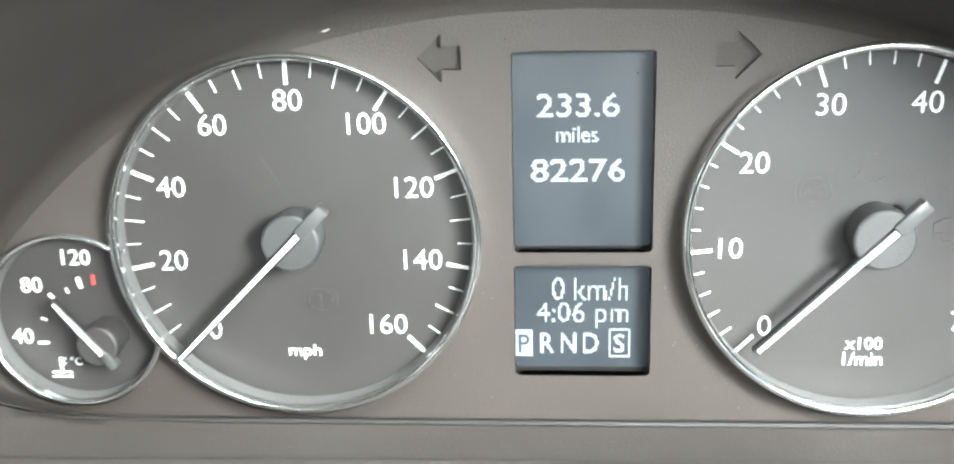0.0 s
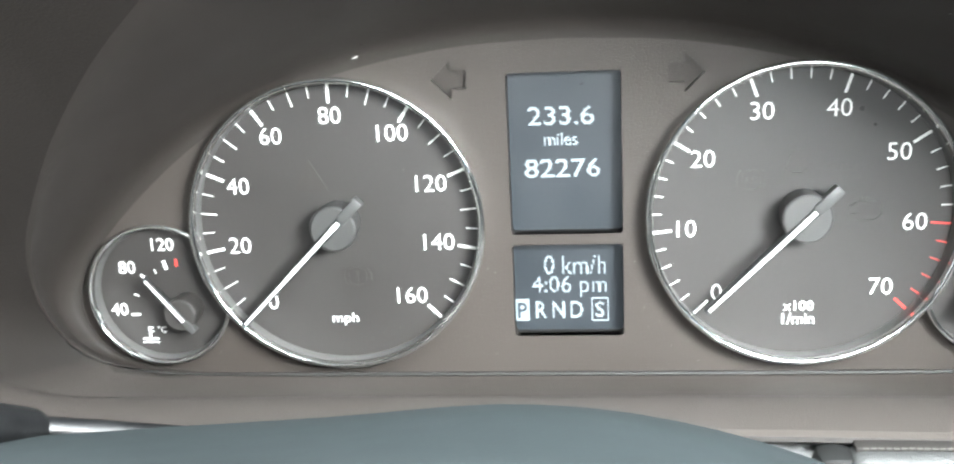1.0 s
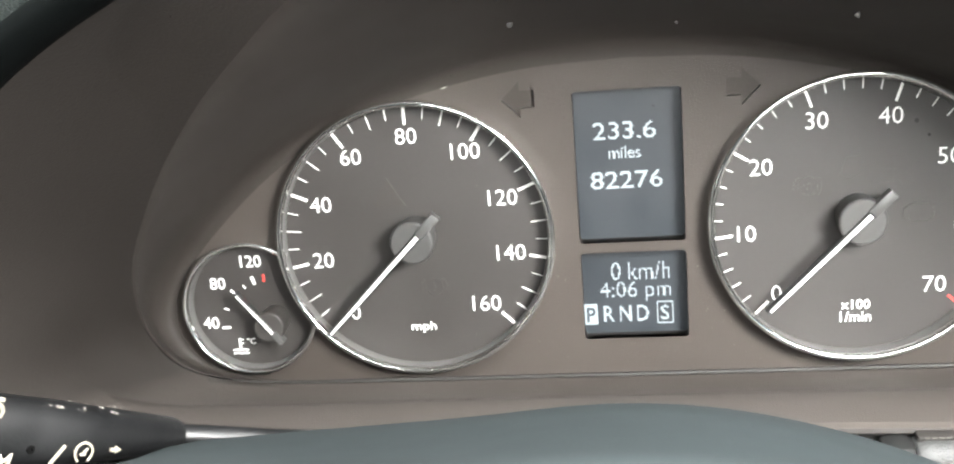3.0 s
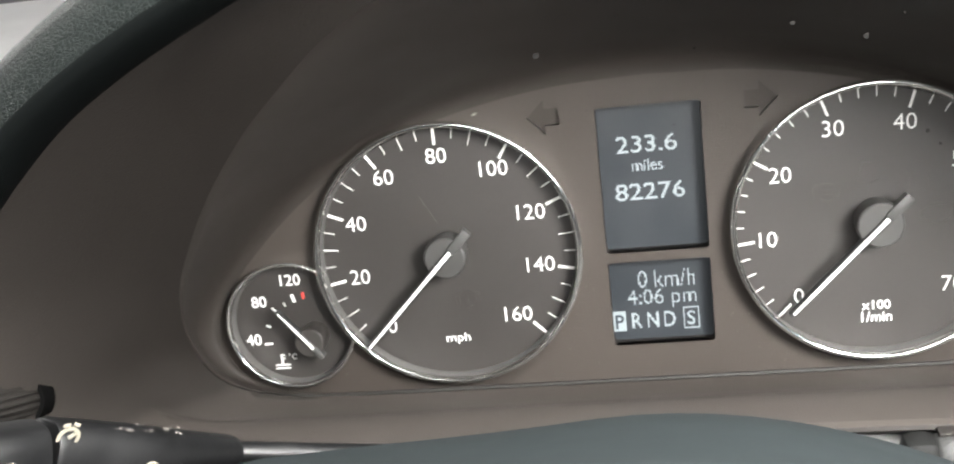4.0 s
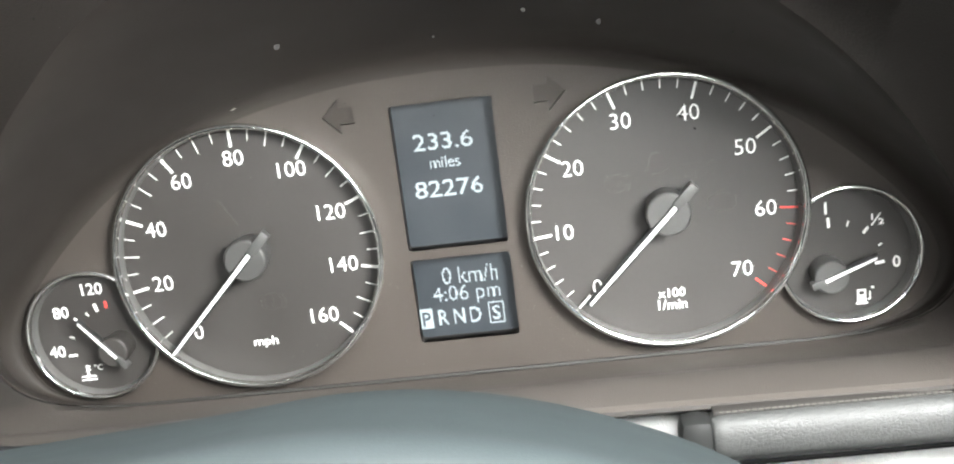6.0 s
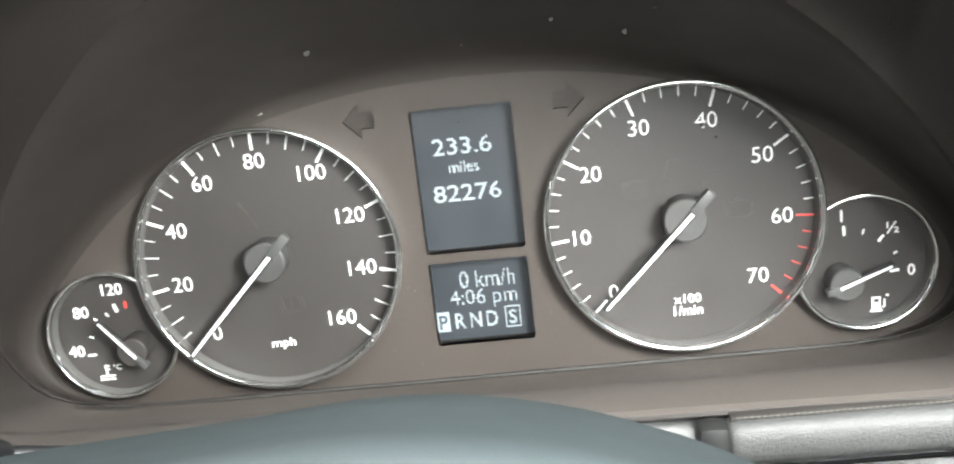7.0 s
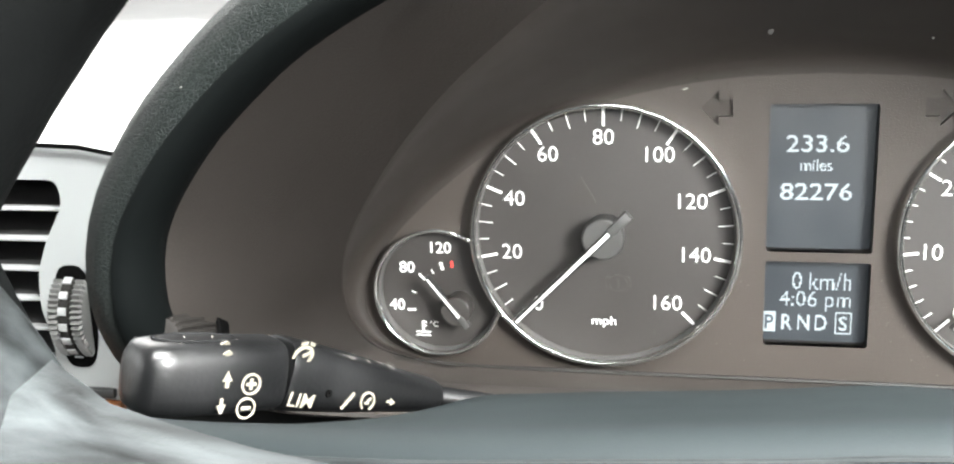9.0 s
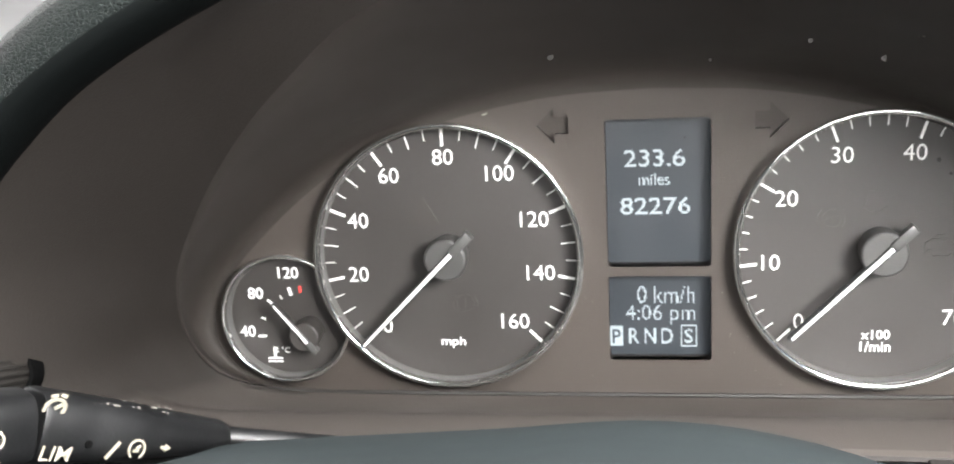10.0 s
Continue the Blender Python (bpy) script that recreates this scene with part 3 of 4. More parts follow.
bm = bmesh.new()
ARROWS = [arrow(-0.0570, -1), arrow(0.0362, 1)]
plate(bm, [(p.x, p.z) for p in C0], FACE, 0.0040, [LEFT_HOLE, RIGHT_HOLE, window(UP), window(LOW), *ARROWS])
part("face_plate", bm, BROWN, cluster, smooth=False)
bm = bmesh.new()
box(bm, (MID - 0.20, 0.014, 0.930), (MID + 0.20, 0.018, 1.08))
part("back_plate", bm, BLACKGAP, cluster)
# Floor and wall are coloured darker to stand for the recess's shade.
for pts in ARROWS:
    bm = bmesh.new()
    poly(bm, pts, FACE + 0.0030, 0.0008)
    part("turn_arrow", bm, ARROW, cluster, "unlit sunken arrow")
    bm = bmesh.new()
    loft(bm, [[(x, y, z) for x, z in pts] for y in (FACE + 0.0003, FACE + 0.0032)])
    part("arrow_wall", bm, WELL, cluster, "wall round the arrow, darkened for its shade", smooth=False)


def between(a, b, u, push=0.0):
    out = []
    for p, q in zip(a, b):
        m = p.lerp(q, u)
        away = Vector((m.x - MID, 0, m.z - 1.0)).normalized()
        out.append(m + away * push)
    return out


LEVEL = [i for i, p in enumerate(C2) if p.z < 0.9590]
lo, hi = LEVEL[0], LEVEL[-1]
rings = [[p + Vector((0, 0.0006, 0)) for p in between(C0, C1, 0, 0.0002)]]
for v in (0.0, 0.2, 0.4, 0.6, 0.8):
    # a soft fillet out of the face plate
    ring = []
    for p, q in zip(C0, C1):
        away = Vector((p.x - MID, 0, p.z - 1.0)).normalized()
        size = min(0.007, (q - p).length * 0.12)
        a, b, c = p + Vector((0, -0.0003, 0)), p + away * size * 0.8, p + away * size + (q - p).normalized() * size * 1.1
        ring.append(a * (1 - v) ** 2 + b * 2 * v * (1 - v) + c * v * v)
    rings.append(ring)
for u, push in ((0.15, 0.0074), (0.30, 0.0072), (0.50, 0.0062), (0.70, 0.0043), (0.85, 0.0022), (0.96, 0.0006), (1.0, 0.0012)):
    ring = []
    for p, q, m in zip(C0, C1, between(C0, C1, u)):
        away = Vector((m.x - MID, 0, m.z - 1.0)).normalized()
        ring.append(m + away * (push * min(1.0, (q - p).length / 0.05)) if (q - p).length > 0.02 else m + away * push * 0.15)
    rings.append(ring)
bm = bmesh.new()
loft(bm, [r[hi:] + r[:lo + 1] for r in rings], closed=False)
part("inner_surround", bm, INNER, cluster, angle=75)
# Cut off to take the light painted on SHROUD's upward faces.
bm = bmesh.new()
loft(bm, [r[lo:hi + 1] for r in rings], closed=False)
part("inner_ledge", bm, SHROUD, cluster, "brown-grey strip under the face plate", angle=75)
C1b = [p + Vector((0, -0.0012, 0)) for p in C1]
rings = [between(C1b, C2, 0, 0.0025), between(C1b, C2, 0.004, 0.0002)]
FOLD = ((0, 0), (0.06, -0.0014), (0.14, -0.0026), (0.25, -0.0031), (0.36, -0.0032), (0.42, -0.0026), (0.46, -0.0006), (0.50, 0.0011), (0.56, 0.0018), (0.70, 0.0015), (0.85, 0.0009), (0.95, 0.0003))
for u, fold in FOLD[1:]:
    # the sides belly out; the ledge below has a hollow, a fold and a nearly flat front
    belly = 0.007 * math.sin(math.pi * u ** 0.6)
    ring = []
    for q, m in zip(C2, between(C1b, C2, u)):
        side = max(0.0, min(1.0, (q.z - 0.957) / 0.025))
        away = Vector((m.x - MID, 0, m.z - 1.0)).normalized()
        ring.append(m + away * (belly * side) + Vector((0, 0, fold * (1 - side))))
    rings.append(ring)
rings += [C2]
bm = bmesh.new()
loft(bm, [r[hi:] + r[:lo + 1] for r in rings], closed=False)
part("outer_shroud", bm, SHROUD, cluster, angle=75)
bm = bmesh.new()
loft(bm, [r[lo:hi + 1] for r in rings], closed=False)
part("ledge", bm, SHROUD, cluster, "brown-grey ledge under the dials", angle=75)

LOW_RUN = sorted((p for p in C1 if p.z < 0.9492), key=lambda p: p.x)
bm = bmesh.new()
tube(bm, [p + Vector((0, -0.0022, 0.0002)) for p in LOW_RUN], [0.0010 * min(1.0, 0.25 + k * 0.1, 0.25 + (len(LOW_RUN) - 1 - k) * 0.1) for k in range(len(LOW_RUN))], 6)
part("surround_joint", bm, WELL, cluster, "thin dark joint under the face plate")

# the lower ledge's front edge, turned down
LIP = [p for p in C2 if p.z < 0.985]
LIP.sort(key=lambda p: p.x)
bm = bmesh.new()
loft(bm, [LIP, [p + Vector((0, -0.0030, -0.0008)) for p in LIP], [p + Vector((0, -0.0034, -0.0022)) for p in LIP], [p + Vector((0, -0.0020, -0.0036)) for p in LIP], [p + Vector((0, 0.006, -0.0060)) for p in LIP]], closed=False)
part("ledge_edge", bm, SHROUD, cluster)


def shear_to_view(bm):
    """Shears what stands out from a dial up and sideways, to fit the camera's view."""
    for v in bm.verts:
        v.co.x, v.co.z = v.co.x - v.co.y * 0.07, v.co.z - v.co.y * 0.10


def gauge(name, c, r, depth, label, gap=None):
    """A dial: its printed disc, the wall round it and its chrome ring."""
    bm = bmesh.new()
    lathe(bm, *c, [(0.0001, depth), (r * 0.5, depth), (r - 0.0012, depth), (r - 0.0008, depth + 0.001)], 128)
    dial = part(name, bm, DIAL, cluster, label, angle=30)
    a, b = (0, 360) if gap is None else gap
    k = 1.0 if r > 0.04 else 0.75
    front = FACE - (0.0080 if r > 0.04 else 0.0062)
    bm = bmesh.new()
    lathe(bm, *c, [(r - 0.0016, depth - 0.0006), (r - 0.0013, depth - 0.0016), (r - 0.0010, depth - 0.0030), (r - 0.0008, front + 0.0012), (r, front + 0.0012), (r, depth + 0.001)], 96, a, b)
    shear_to_view(bm)
    part("dial_wall", bm, WALL, dial)
    bm = bmesh.new()
    w = 0.0012 * k
    prof = [(r - w, front + 0.0028), *[(r + w * math.sin(radians(t)), front + w * (1 - math.cos(radians(t)))) for t in range(-90, 91, 15)], (r + w, FACE + 0.0005)]
    lathe(bm, *c, prof, 128, a, b)
    shear_to_view(bm)
    part("chrome_ring", bm, CHROME, dial, "polished chrome ring")
    return dial


speedo = gauge("speedometer", SPEEDO, BIG, 0.0, "charcoal speedometer dial with white numerals to 160")
tacho = gauge("tachometer", TACH, BIG, 0.0, "charcoal rev counter dial with red marks past 60")
temp = gauge("temperature_gauge", TEMP, SMALL, 0.001, "small charcoal coolant temperature dial", (LEFT_WAY + 180 + LEFT_SMALL - 3, LEFT_WAY + 540 - LEFT_SMALL + 3))
fuel = gauge("fuel_gauge", FUEL, SMALL, 0.001, "small charcoal fuel dial with its needle low", (RIGHT_WAY + 180 + RIGHT_SMALL - 3, RIGHT_WAY + 540 - RIGHT_SMALL + 3))


def tick(dial, c, a, r0, r1, w, mat, y=-0.00006):
    ca, sa = math.cos(radians(a)), math.sin(radians(a))
    bm = bmesh.new()
    bar(bm, (c[0] + r0 * ca, c[1] + r0 * sa), (c[0] + r1 * ca, c[1] + r1 * sa), w, y)
    part("tick", bm, mat, dial, smooth=False)


def numeral(dial, c, a, r, body, h=0.0060, y=-0.00006, mat=None):
    ca, sa = math.cos(radians(a)), math.sin(radians(a))
    part("numeral", write(body, c[0] + r * ca, y, c[1] + r * sa, h, bold=-0.008), mat or WHITE, dial, smooth=False)


def hand(dial, c, y, a, tip, tail, hub, wide, front=-0.0118, hub_mat=HUB):
    """A needle on its raised hub: a white strip along a dark blade, and a grey tail block."""
    bm = bmesh.new()
    lathe(bm, *c, [(0.0001, front), (hub * 0.90, front), (hub * 0.97, front + 0.0004), (hub, front + 0.0012), (hub, front + 0.0050), (hub * 0.92, front + 0.0056), (hub * 0.92, y + 0.0006)], 64)
    part("needle_hub", bm, hub_mat, dial, angle=18)
    turn = Matrix.Translation((c[0], 0, c[1])) @ Matrix.Rotation(radians(-a), 4, "Y")
    bm = bmesh.new()
    w0, w1 = wide * 1.25, wide * 0.95
    rings = [[(x, front + 0.0022, -w), (x, front - 0.0006, -w), (x, front - 0.0009, -w * 0.6), (x, front - 0.0009, w * 0.6), (x, front - 0.0006, w), (x, front + 0.0022, w)] for x, w in ((-hub * 0.45, w0), (tip * 0.5, (w0 + w1) / 2), (tip - 0.0008, w1), (tip, w1 * 0.7))]
    loft(bm, rings, True, True)
    bmesh.ops.transform(bm, matrix=turn, verts=bm.verts)
    blade = part("needle", bm, BLADE, dial, "dark needle with a white strip", angle=25)
    bm = bmesh.new()
    w0, w1 = wide * 0.80, wide * 0.46
    rings = [[(x, front - 0.0008, -w), (x, front - 0.0014, -w * 0.8), (x, front - 0.0014, w * 0.8), (x, front - 0.0008, w)] for x, w in ((-hub * 0.42, w0), (tip * 0.5, (w0 + w1) / 2), (tip - 0.0012, w1))]
    loft(bm, rings, True, True)
    bmesh.ops.transform(bm, matrix=turn, verts=bm.verts)
    part("white_strip", bm, NEEDLE, blade, "white strip", angle=25)
    bm = bmesh.new()
    box(bm, (-tail, front - 0.0012, -wide * 1.65), (-hub * 0.46, front + 0.0030, wide * 1.65), 0.0004)
    bmesh.ops.transform(bm, matrix=turn, verts=bm.verts)
    part("needle_tail", bm, TAIL, dial)


# speedometer: 0 to 160, a mark for every 5
for n in range(33):
    a = 225 - 270 * n / 32
    if n % 4 == 0:
        tick(speedo, SPEEDO, a, 0.0442, 0.0513, 0.0010, WHITE)
    elif n % 2 == 0:
        tick(speedo, SPEEDO, a, 0.0450, 0.0513, 0.00034, WHITE)
    else:
        tick(speedo, SPEEDO, a, 0.0466, 0.0513, 0.00028, WHITE)
for n in range(9):
    body = str(20 * n)
    r = (0.0396, 0.0380, 0.0388, 0.0396, 0.0398, 0.0396, 0.0376, 0.0372, 0.0374)[n]
    numeral(speedo, SPEEDO, 225 - 33.75 * n + (-2.0 if n == 8 else 2.5 if n == 0 else 0), r, body)
part("unit_lettering", write("mph", SPEEDO[0], -0.0002, SPEEDO[1] - 0.0363, 0.0046, 0.0098, bold=0.002), WHITE, speedo, smooth=False)
hand(speedo, (SPEEDO[0] + 0.0006, SPEEDO[1] + 0.0012), 0.0, 225.0, 0.0503, 0.0143, 0.0084, 0.00115)

# rev counter: 0 to 70, a mark for every 2
for n in range(36):
    a = 225 - 38.3 * n / 5
    mat = RED if n >= 30 else WHITE
    if n % 5 == 0:
        tick(tacho, TACH, a, 0.0440 if n < 35 else 0.0455, 0.0511, 0.0009 if n != 30 else 0.0006, mat)
    else:
        tick(tacho, TACH, a, 0.0472, 0.0511, 0.00034, mat)
for n in range(8):
    numeral(tacho, TACH, 225 - 38.3 * n, 0.0388 if n else 0.0396, str(10 * n))
part("unit_lettering", write("x100", TACH[0] + 0.0005, -0.0002, TACH[1] - 0.0334, 0.0036, 0.0104, bold=0.004), WHITE, tacho, smooth=False)
part("unit_lettering", write("1/min", TACH[0] + 0.0005, -0.0002, TACH[1] - 0.0382, 0.0040, 0.0112, bold=0.002), WHITE, tacho, smooth=False)
hand(tacho, (TACH[0] + 0.0008, TACH[1] + 0.0012), 0.0, 224.6, 0.0468, 0.0146, 0.0086, 0.00115)

# temperature gauge
TY = 0.00094
TH = (-0.1562, 0.9662)
for a, r0, r1, w, mat in ((181, 0.0170, 0.0205, 0.0008, WHITE), (157, 0.0180, 0.0200, 0.0005, WHITE), (134, 0.0180, 0.0215, 0.0008, WHITE), (119, 0.0180, 0.0198, 0.0005, WHITE), (105, 0.0180, 0.0214, 0.0012, WHITE), (92, 0.0185, 0.0214, 0.0010, RED)):
    tick(temp, TH, a, r0, r1, w, mat, TY)
for body, x, z in (("40", -0.1812, 0.9680), ("80", -0.1762, 0.9845), ("120", -0.1614, 0.9932)):
    part("numeral", write(body, x, TY, z, 0.0048, bold=0.004), WHITE, temp, smooth=False)
bm = bmesh.new()
bar(bm, (-0.1703, 0.9565), (-0.1703, 0.9610), 0.0009, TY)
bar(bm, (-0.1703, 0.9605), (-0.1688, 0.9605), 0.0005, TY)
bar(bm, (-0.1703, 0.9590), (-0.1688, 0.9590), 0.0005, TY)
for z in (0.9560, 0.9546):
    for k in range(4):
        bar(bm, (-0.1735 + 0.0016 * k, z + (0.0003 if k % 2 else 0)), (-0.1719 + 0.0016 * k, z + (0 if k % 2 else 0.0003)), 0.0005, TY)
part("coolant_symbol", bm, WHITE, temp, smooth=False)
part("unit_lettering", write("°C", -0.1655, TY, 0.9598, 0.0026, bold=0.008), WHITE, temp, smooth=False)
# Hub takes the dial's dark colour to paint in its shade.
hand(temp, (-0.1537, 0.9690), TY, 128.5, 0.0188, 0.0082, 0.0062, 0.00070, -0.0100, DIAL)

# fuel gauge
FH = (0.1315, 0.9682)
for a, r0, r1, w in ((92, 0.0182, 0.0220, 0.0010), (71, 0.0190, 0.0212, 0.0005), (50, 0.0190, 0.0222, 0.0010), (27, 0.0200, 0.0216, 0.0005), (7, 0.0165, 0.0200, 0.0010)):
    tick(fuel, FH, a, r0, r1, w, WHITE, TY)
part("numeral", write("1", 0.1300, TY, 0.9942, 0.0046, bold=0.014), WHITE, fuel, smooth=False)
part("numeral", write("\u00bd", 0.1492, TY, 0.9878, 0.0046, 0.0050, bold=0.004), WHITE, fuel, smooth=False)
part("numeral", write("0", 0.1560, TY, 0.9702, 0.0046, bold=0.014), WHITE, fuel, smooth=False)
bm = bmesh.new()
poly(bm, [(0.1478, 0.9730), (0.1516, 0.9736), (0.1516, 0.9756), (0.1486, 0.9752)], TY)
part("reserve_lamp", bm, AMBER_OFF, fuel, "unlit amber reserve lamp", smooth=False)
bm = bmesh.new()
poly(bm, [(0.1406, 0.9548), (0.1440, 0.9548), (0.1440, 0.9602), (0.1406, 0.9602)], TY)
bar(bm, (0.1400, 0.9545), (0.1446, 0.9545), 0.0007, TY)
bar(bm, (0.1445, 0.9560), (0.1455, 0.9560), 0.0005, TY)
bar(bm, (0.1455, 0.9558), (0.1455, 0.9592), 0.0005, TY)
poly(bm, [(0.1462, 0.9600), (0.1462, 0.9612), (0.1474, 0.9606)], TY)
part("pump_symbol", bm, WHITE, fuel, smooth=False)
bm = bmesh.new()
poly(bm, [(0.1413, 0.9580), (0.1433, 0.9580), (0.1433, 0.9595), (0.1413, 0.9595)], TY - 0.00005)
part("pump_symbol", bm, DIAL, fuel, smooth=False)
# Hub takes the paler tail grey to paint in the light on it.
hand(fuel, (0.1288, 0.9697), TY, 21, 0.0190, 0.0082, 0.0066, 0.00085, -0.0100, TAIL)

# unlit warning symbols on the dials
WY = -0.00004
bm = bmesh.new()
poly(bm, rounded([(-0.1093, 1.0128), (-0.0965, 1.0128), (-0.1029, 1.0240)], 0.0008, 3), WY)
part("warning_triangle", bm, AMBER_OFF, speedo, "unlit amber warning triangle", smooth=False)
bm = bmesh.new()
bar(bm, (-0.1029, 1.0163), (-0.1029, 1.0205), 0.0009, WY - 0.00004)
bar(bm, (-0.1029, 1.0143), (-0.1029, 1.0152), 0.0009, WY - 0.00004)
part("warning_mark", bm, DIAL, speedo, smooth=False)


def brake_symbol(dial, x, z, inner, mat, label):
    bm = bmesh.new()
    bow(bm, x, z, 0.0032, 0.0038, 0, 360, WY)
    bow(bm, x, z, 0.0046, 0.0053, -42, 42, WY, 12)
    bow(bm, x, z, 0.0046, 0.0053, 138, 222, WY, 12)
    if not inner:
        bar(bm, (x, z - 0.0006), (x, z + 0.0020), 0.0008, WY)
        bar(bm, (x, z - 0.0020), (x, z - 0.0013), 0.0008, WY)
    ob = part("warning_symbol", bm, mat, dial, label, smooth=False)
    if inner:
        part("warning_lettering", write(inner, x, WY, z, 0.0024, 0.0052, bold=0.01), mat, dial, smooth=False)
    return ob


brake_symbol(speedo, -0.0885, 0.9800, "", RED_OFF, "unlit red brake symbol")
brake_symbol(tacho, 0.0525, 1.0128, "ABS", AMBER_OFF, "unlit amber brake symbol")
part("warning_lettering", write("SRS", 0.0840, WY, 1.0150, 0.0060, 0.0118, bold=0.01), RED_OFF, tacho, "unlit red lettering", smooth=False)
bm = bmesh.new()
poly(bm, [(0.0640, 1.0175), (0.0710, 1.0175), (0.0694, 1.0232), (0.0656, 1.0232)], WY)
bar(bm, (0.0632, 1.0168), (0.0660, 1.0148), 0.0008, WY)
bar(bm, (0.0718, 1.0168), (0.0690, 1.0148), 0.0008, WY)
bar(bm, (0.0660, 1.0148), (0.0690, 1.0148), 0.0010, WY)
part("warning_symbol", bm, RED_OFF, tacho, "unlit red belt symbol", smooth=False)
bm = bmesh.new()
ENG = [(0.0860, 0.9990), (0.0868, 0.9990), (0.0868, 1.0002), (0.0878, 1.0002), (0.0890, 0.9978), (0.0945, 0.9978), (0.0955, 0.9992), (0.0966, 0.9992), (0.0966, 1.0032), (0.0955, 1.0032), (0.0945, 1.0044), (0.0880, 1.0044), (0.0870, 1.0032), (0.0860, 1.0032)]
for i in range(len(ENG)):
    bar(bm, ENG[i], ENG[(i + 1) % len(ENG)], 0.0006, WY)
bar(bm, (0.0910, 1.0044), (0.0910, 1.0056), 0.0006, WY)
bar(bm, (0.0895, 1.0058), (0.0926, 1.0058), 0.0006, WY)
part("warning_symbol", bm, AMBER_OFF, tacho, "unlit amber engine symbol", smooth=False)

# displays
LY = 0.0058
for b, name, label in ((UP, "upper_display", "blue-grey display with trip and total miles"), (LOW, "lower_display", "blue-grey display with speed, clock and gear letters")):
    bm = bmesh.new()
    box(bm, (b[0] - 0.002, LY, b[1] - 0.0014), (b[2] + 0.002, LY + 0.003, b[3] + 0.0014))
    screen = part(name, bm, LCD, cluster, label)
    bm = bmesh.new()
    loft(bm, [[(x, y, z) for x, z in window(b, 0.0016)] for y in (FACE + 0.0002, LY + 0.0004)])
    part("display_well", bm, WELL, cluster, "dark sunken wall round the display")
    if name == "upper_display":
        lines = [("233.6", -0.0128, 1.0364, 0.0066, 0.0230, "C"), ("miles", -0.0130, 1.0280, 0.0044, 0.0118, "C"), ("82276", -0.0127, 1.0176, 0.0066, 0.0268, "C")]
    else:
        lines = [("0 km/h", 0.0020, 0.9817, 0.0072, 0.0222, "R"), ("4:06 pm", 0.0023, 0.9733, 0.0082, 0.0272, "R"), ("R", -0.0218, 0.9644, 0.0064, 0.0042, "C"), ("N", -0.0154, 0.9644, 0.0064, 0.0044, "C"), ("D", -0.0088, 0.9644, 0.0064, 0.0044, "C"), ("S", -0.0004, 0.9644, 0.0058, 0.0032, "C")]
    for body, x, z, h, w, al in lines:
        thin = -0.010 if "m" in body and len(body) > 5 else 0.004
        part("display_text", dotted(write(body, x, LY - 0.0001, z, h, w, bold=thin, align=al), 0.00050, LY - 0.0002), DOTS, screen, smooth=False)
    if name == "lower_display":
        bm = bmesh.new()
        box(bm, (-0.0318 + 0.0006, LY - 0.0004, 0.9603), (-0.0262, LY - 0.0001, 0.9686))
        part("gear_box", bm, DOTS, screen, "lit box round the letter P")
        part("display_text", write("P", -0.0287, LY - 0.0006, 0.9644, 0.0060, 0.0034, bold=0.014), DARKDOTS, screen, smooth=False)
        bm = bmesh.new()
        for a, c in (((-0.0032, 0.9602), (0.0026, 0.9602)), ((0.0026, 0.9602), (0.0026, 0.9688)), ((0.0026, 0.9688), (-0.0032, 0.9688)), ((-0.0032, 0.9688), (-0.0032, 0.9602))):
            bar(bm, a, c, 0.0004, LY - 0.0001)
        part("gear_box", bm, DOTS, screen)

# clear cover, leaning towards the driver at its top
COVER_PROF = [(-0.034, 0.9495), (-0.040, 0.975), (-0.055, 1.010), (-0.078, 1.040), (-0.104, 1.0705), (-0.131, 1.090), (-0.146, 1.108), (-0.150, 1.134)]


def cover():
    bm = bmesh.new()
    prof = spline([(0, y, z) for y, z in COVER_PROF], 28)
    rows = []
    for p in prof:
        z = p.z
        u = max(-1.0, min(1.0, (z - 1.012) / 0.120)) if z > 1.012 else (1.012 - z) / 0.0655
        half = 0.190 * max(0.0, 1 - abs(u) ** 2.6) ** 0.45 if abs(u) < 1 else 0.02
        half = max(half, 0.03)
        rows.append([(MID + half * s, p.y, z) for s in np.linspace(-1, 1, 25)])
    loft(bm, rows, closed=False)
    return bm


lens = part("clear_cover", cover(), CLEAR, cluster, "clear plastic cover, dusty")
lens.visible_shadow = False


def cover_y(z):
    for (y0, z0), (y1, z1) in zip(COVER_PROF, COVER_PROF[1:]):
        if z0 <= z <= z1:
            return y0 + (y1 - y0) * (z - z0) / (z1 - z0)
    return -0.04


# ---- leather hood over the cluster ----
hood = thing("binnacle_hood", (MID, -0.10, 1.0), "black-green grained leather hood arching over the cluster", "dashboard hood")
ARCH = [p for p in C2 if p.z > 0.972]
k0 = max(range(len(ARCH)), key=lambda i: (ARCH[i] - ARCH[(i + 1) % len(ARCH)]).length)
ARCH = ARCH[k0 + 1:] + ARCH[:k0 + 1]


def offset(p, out, y):
    away = Vector((p.x - MID, 0, (p.z - 1.0) * 1.35)).normalized()
    return Vector((p.x + away.x * out, p.y + y, p.z + away.z * out))


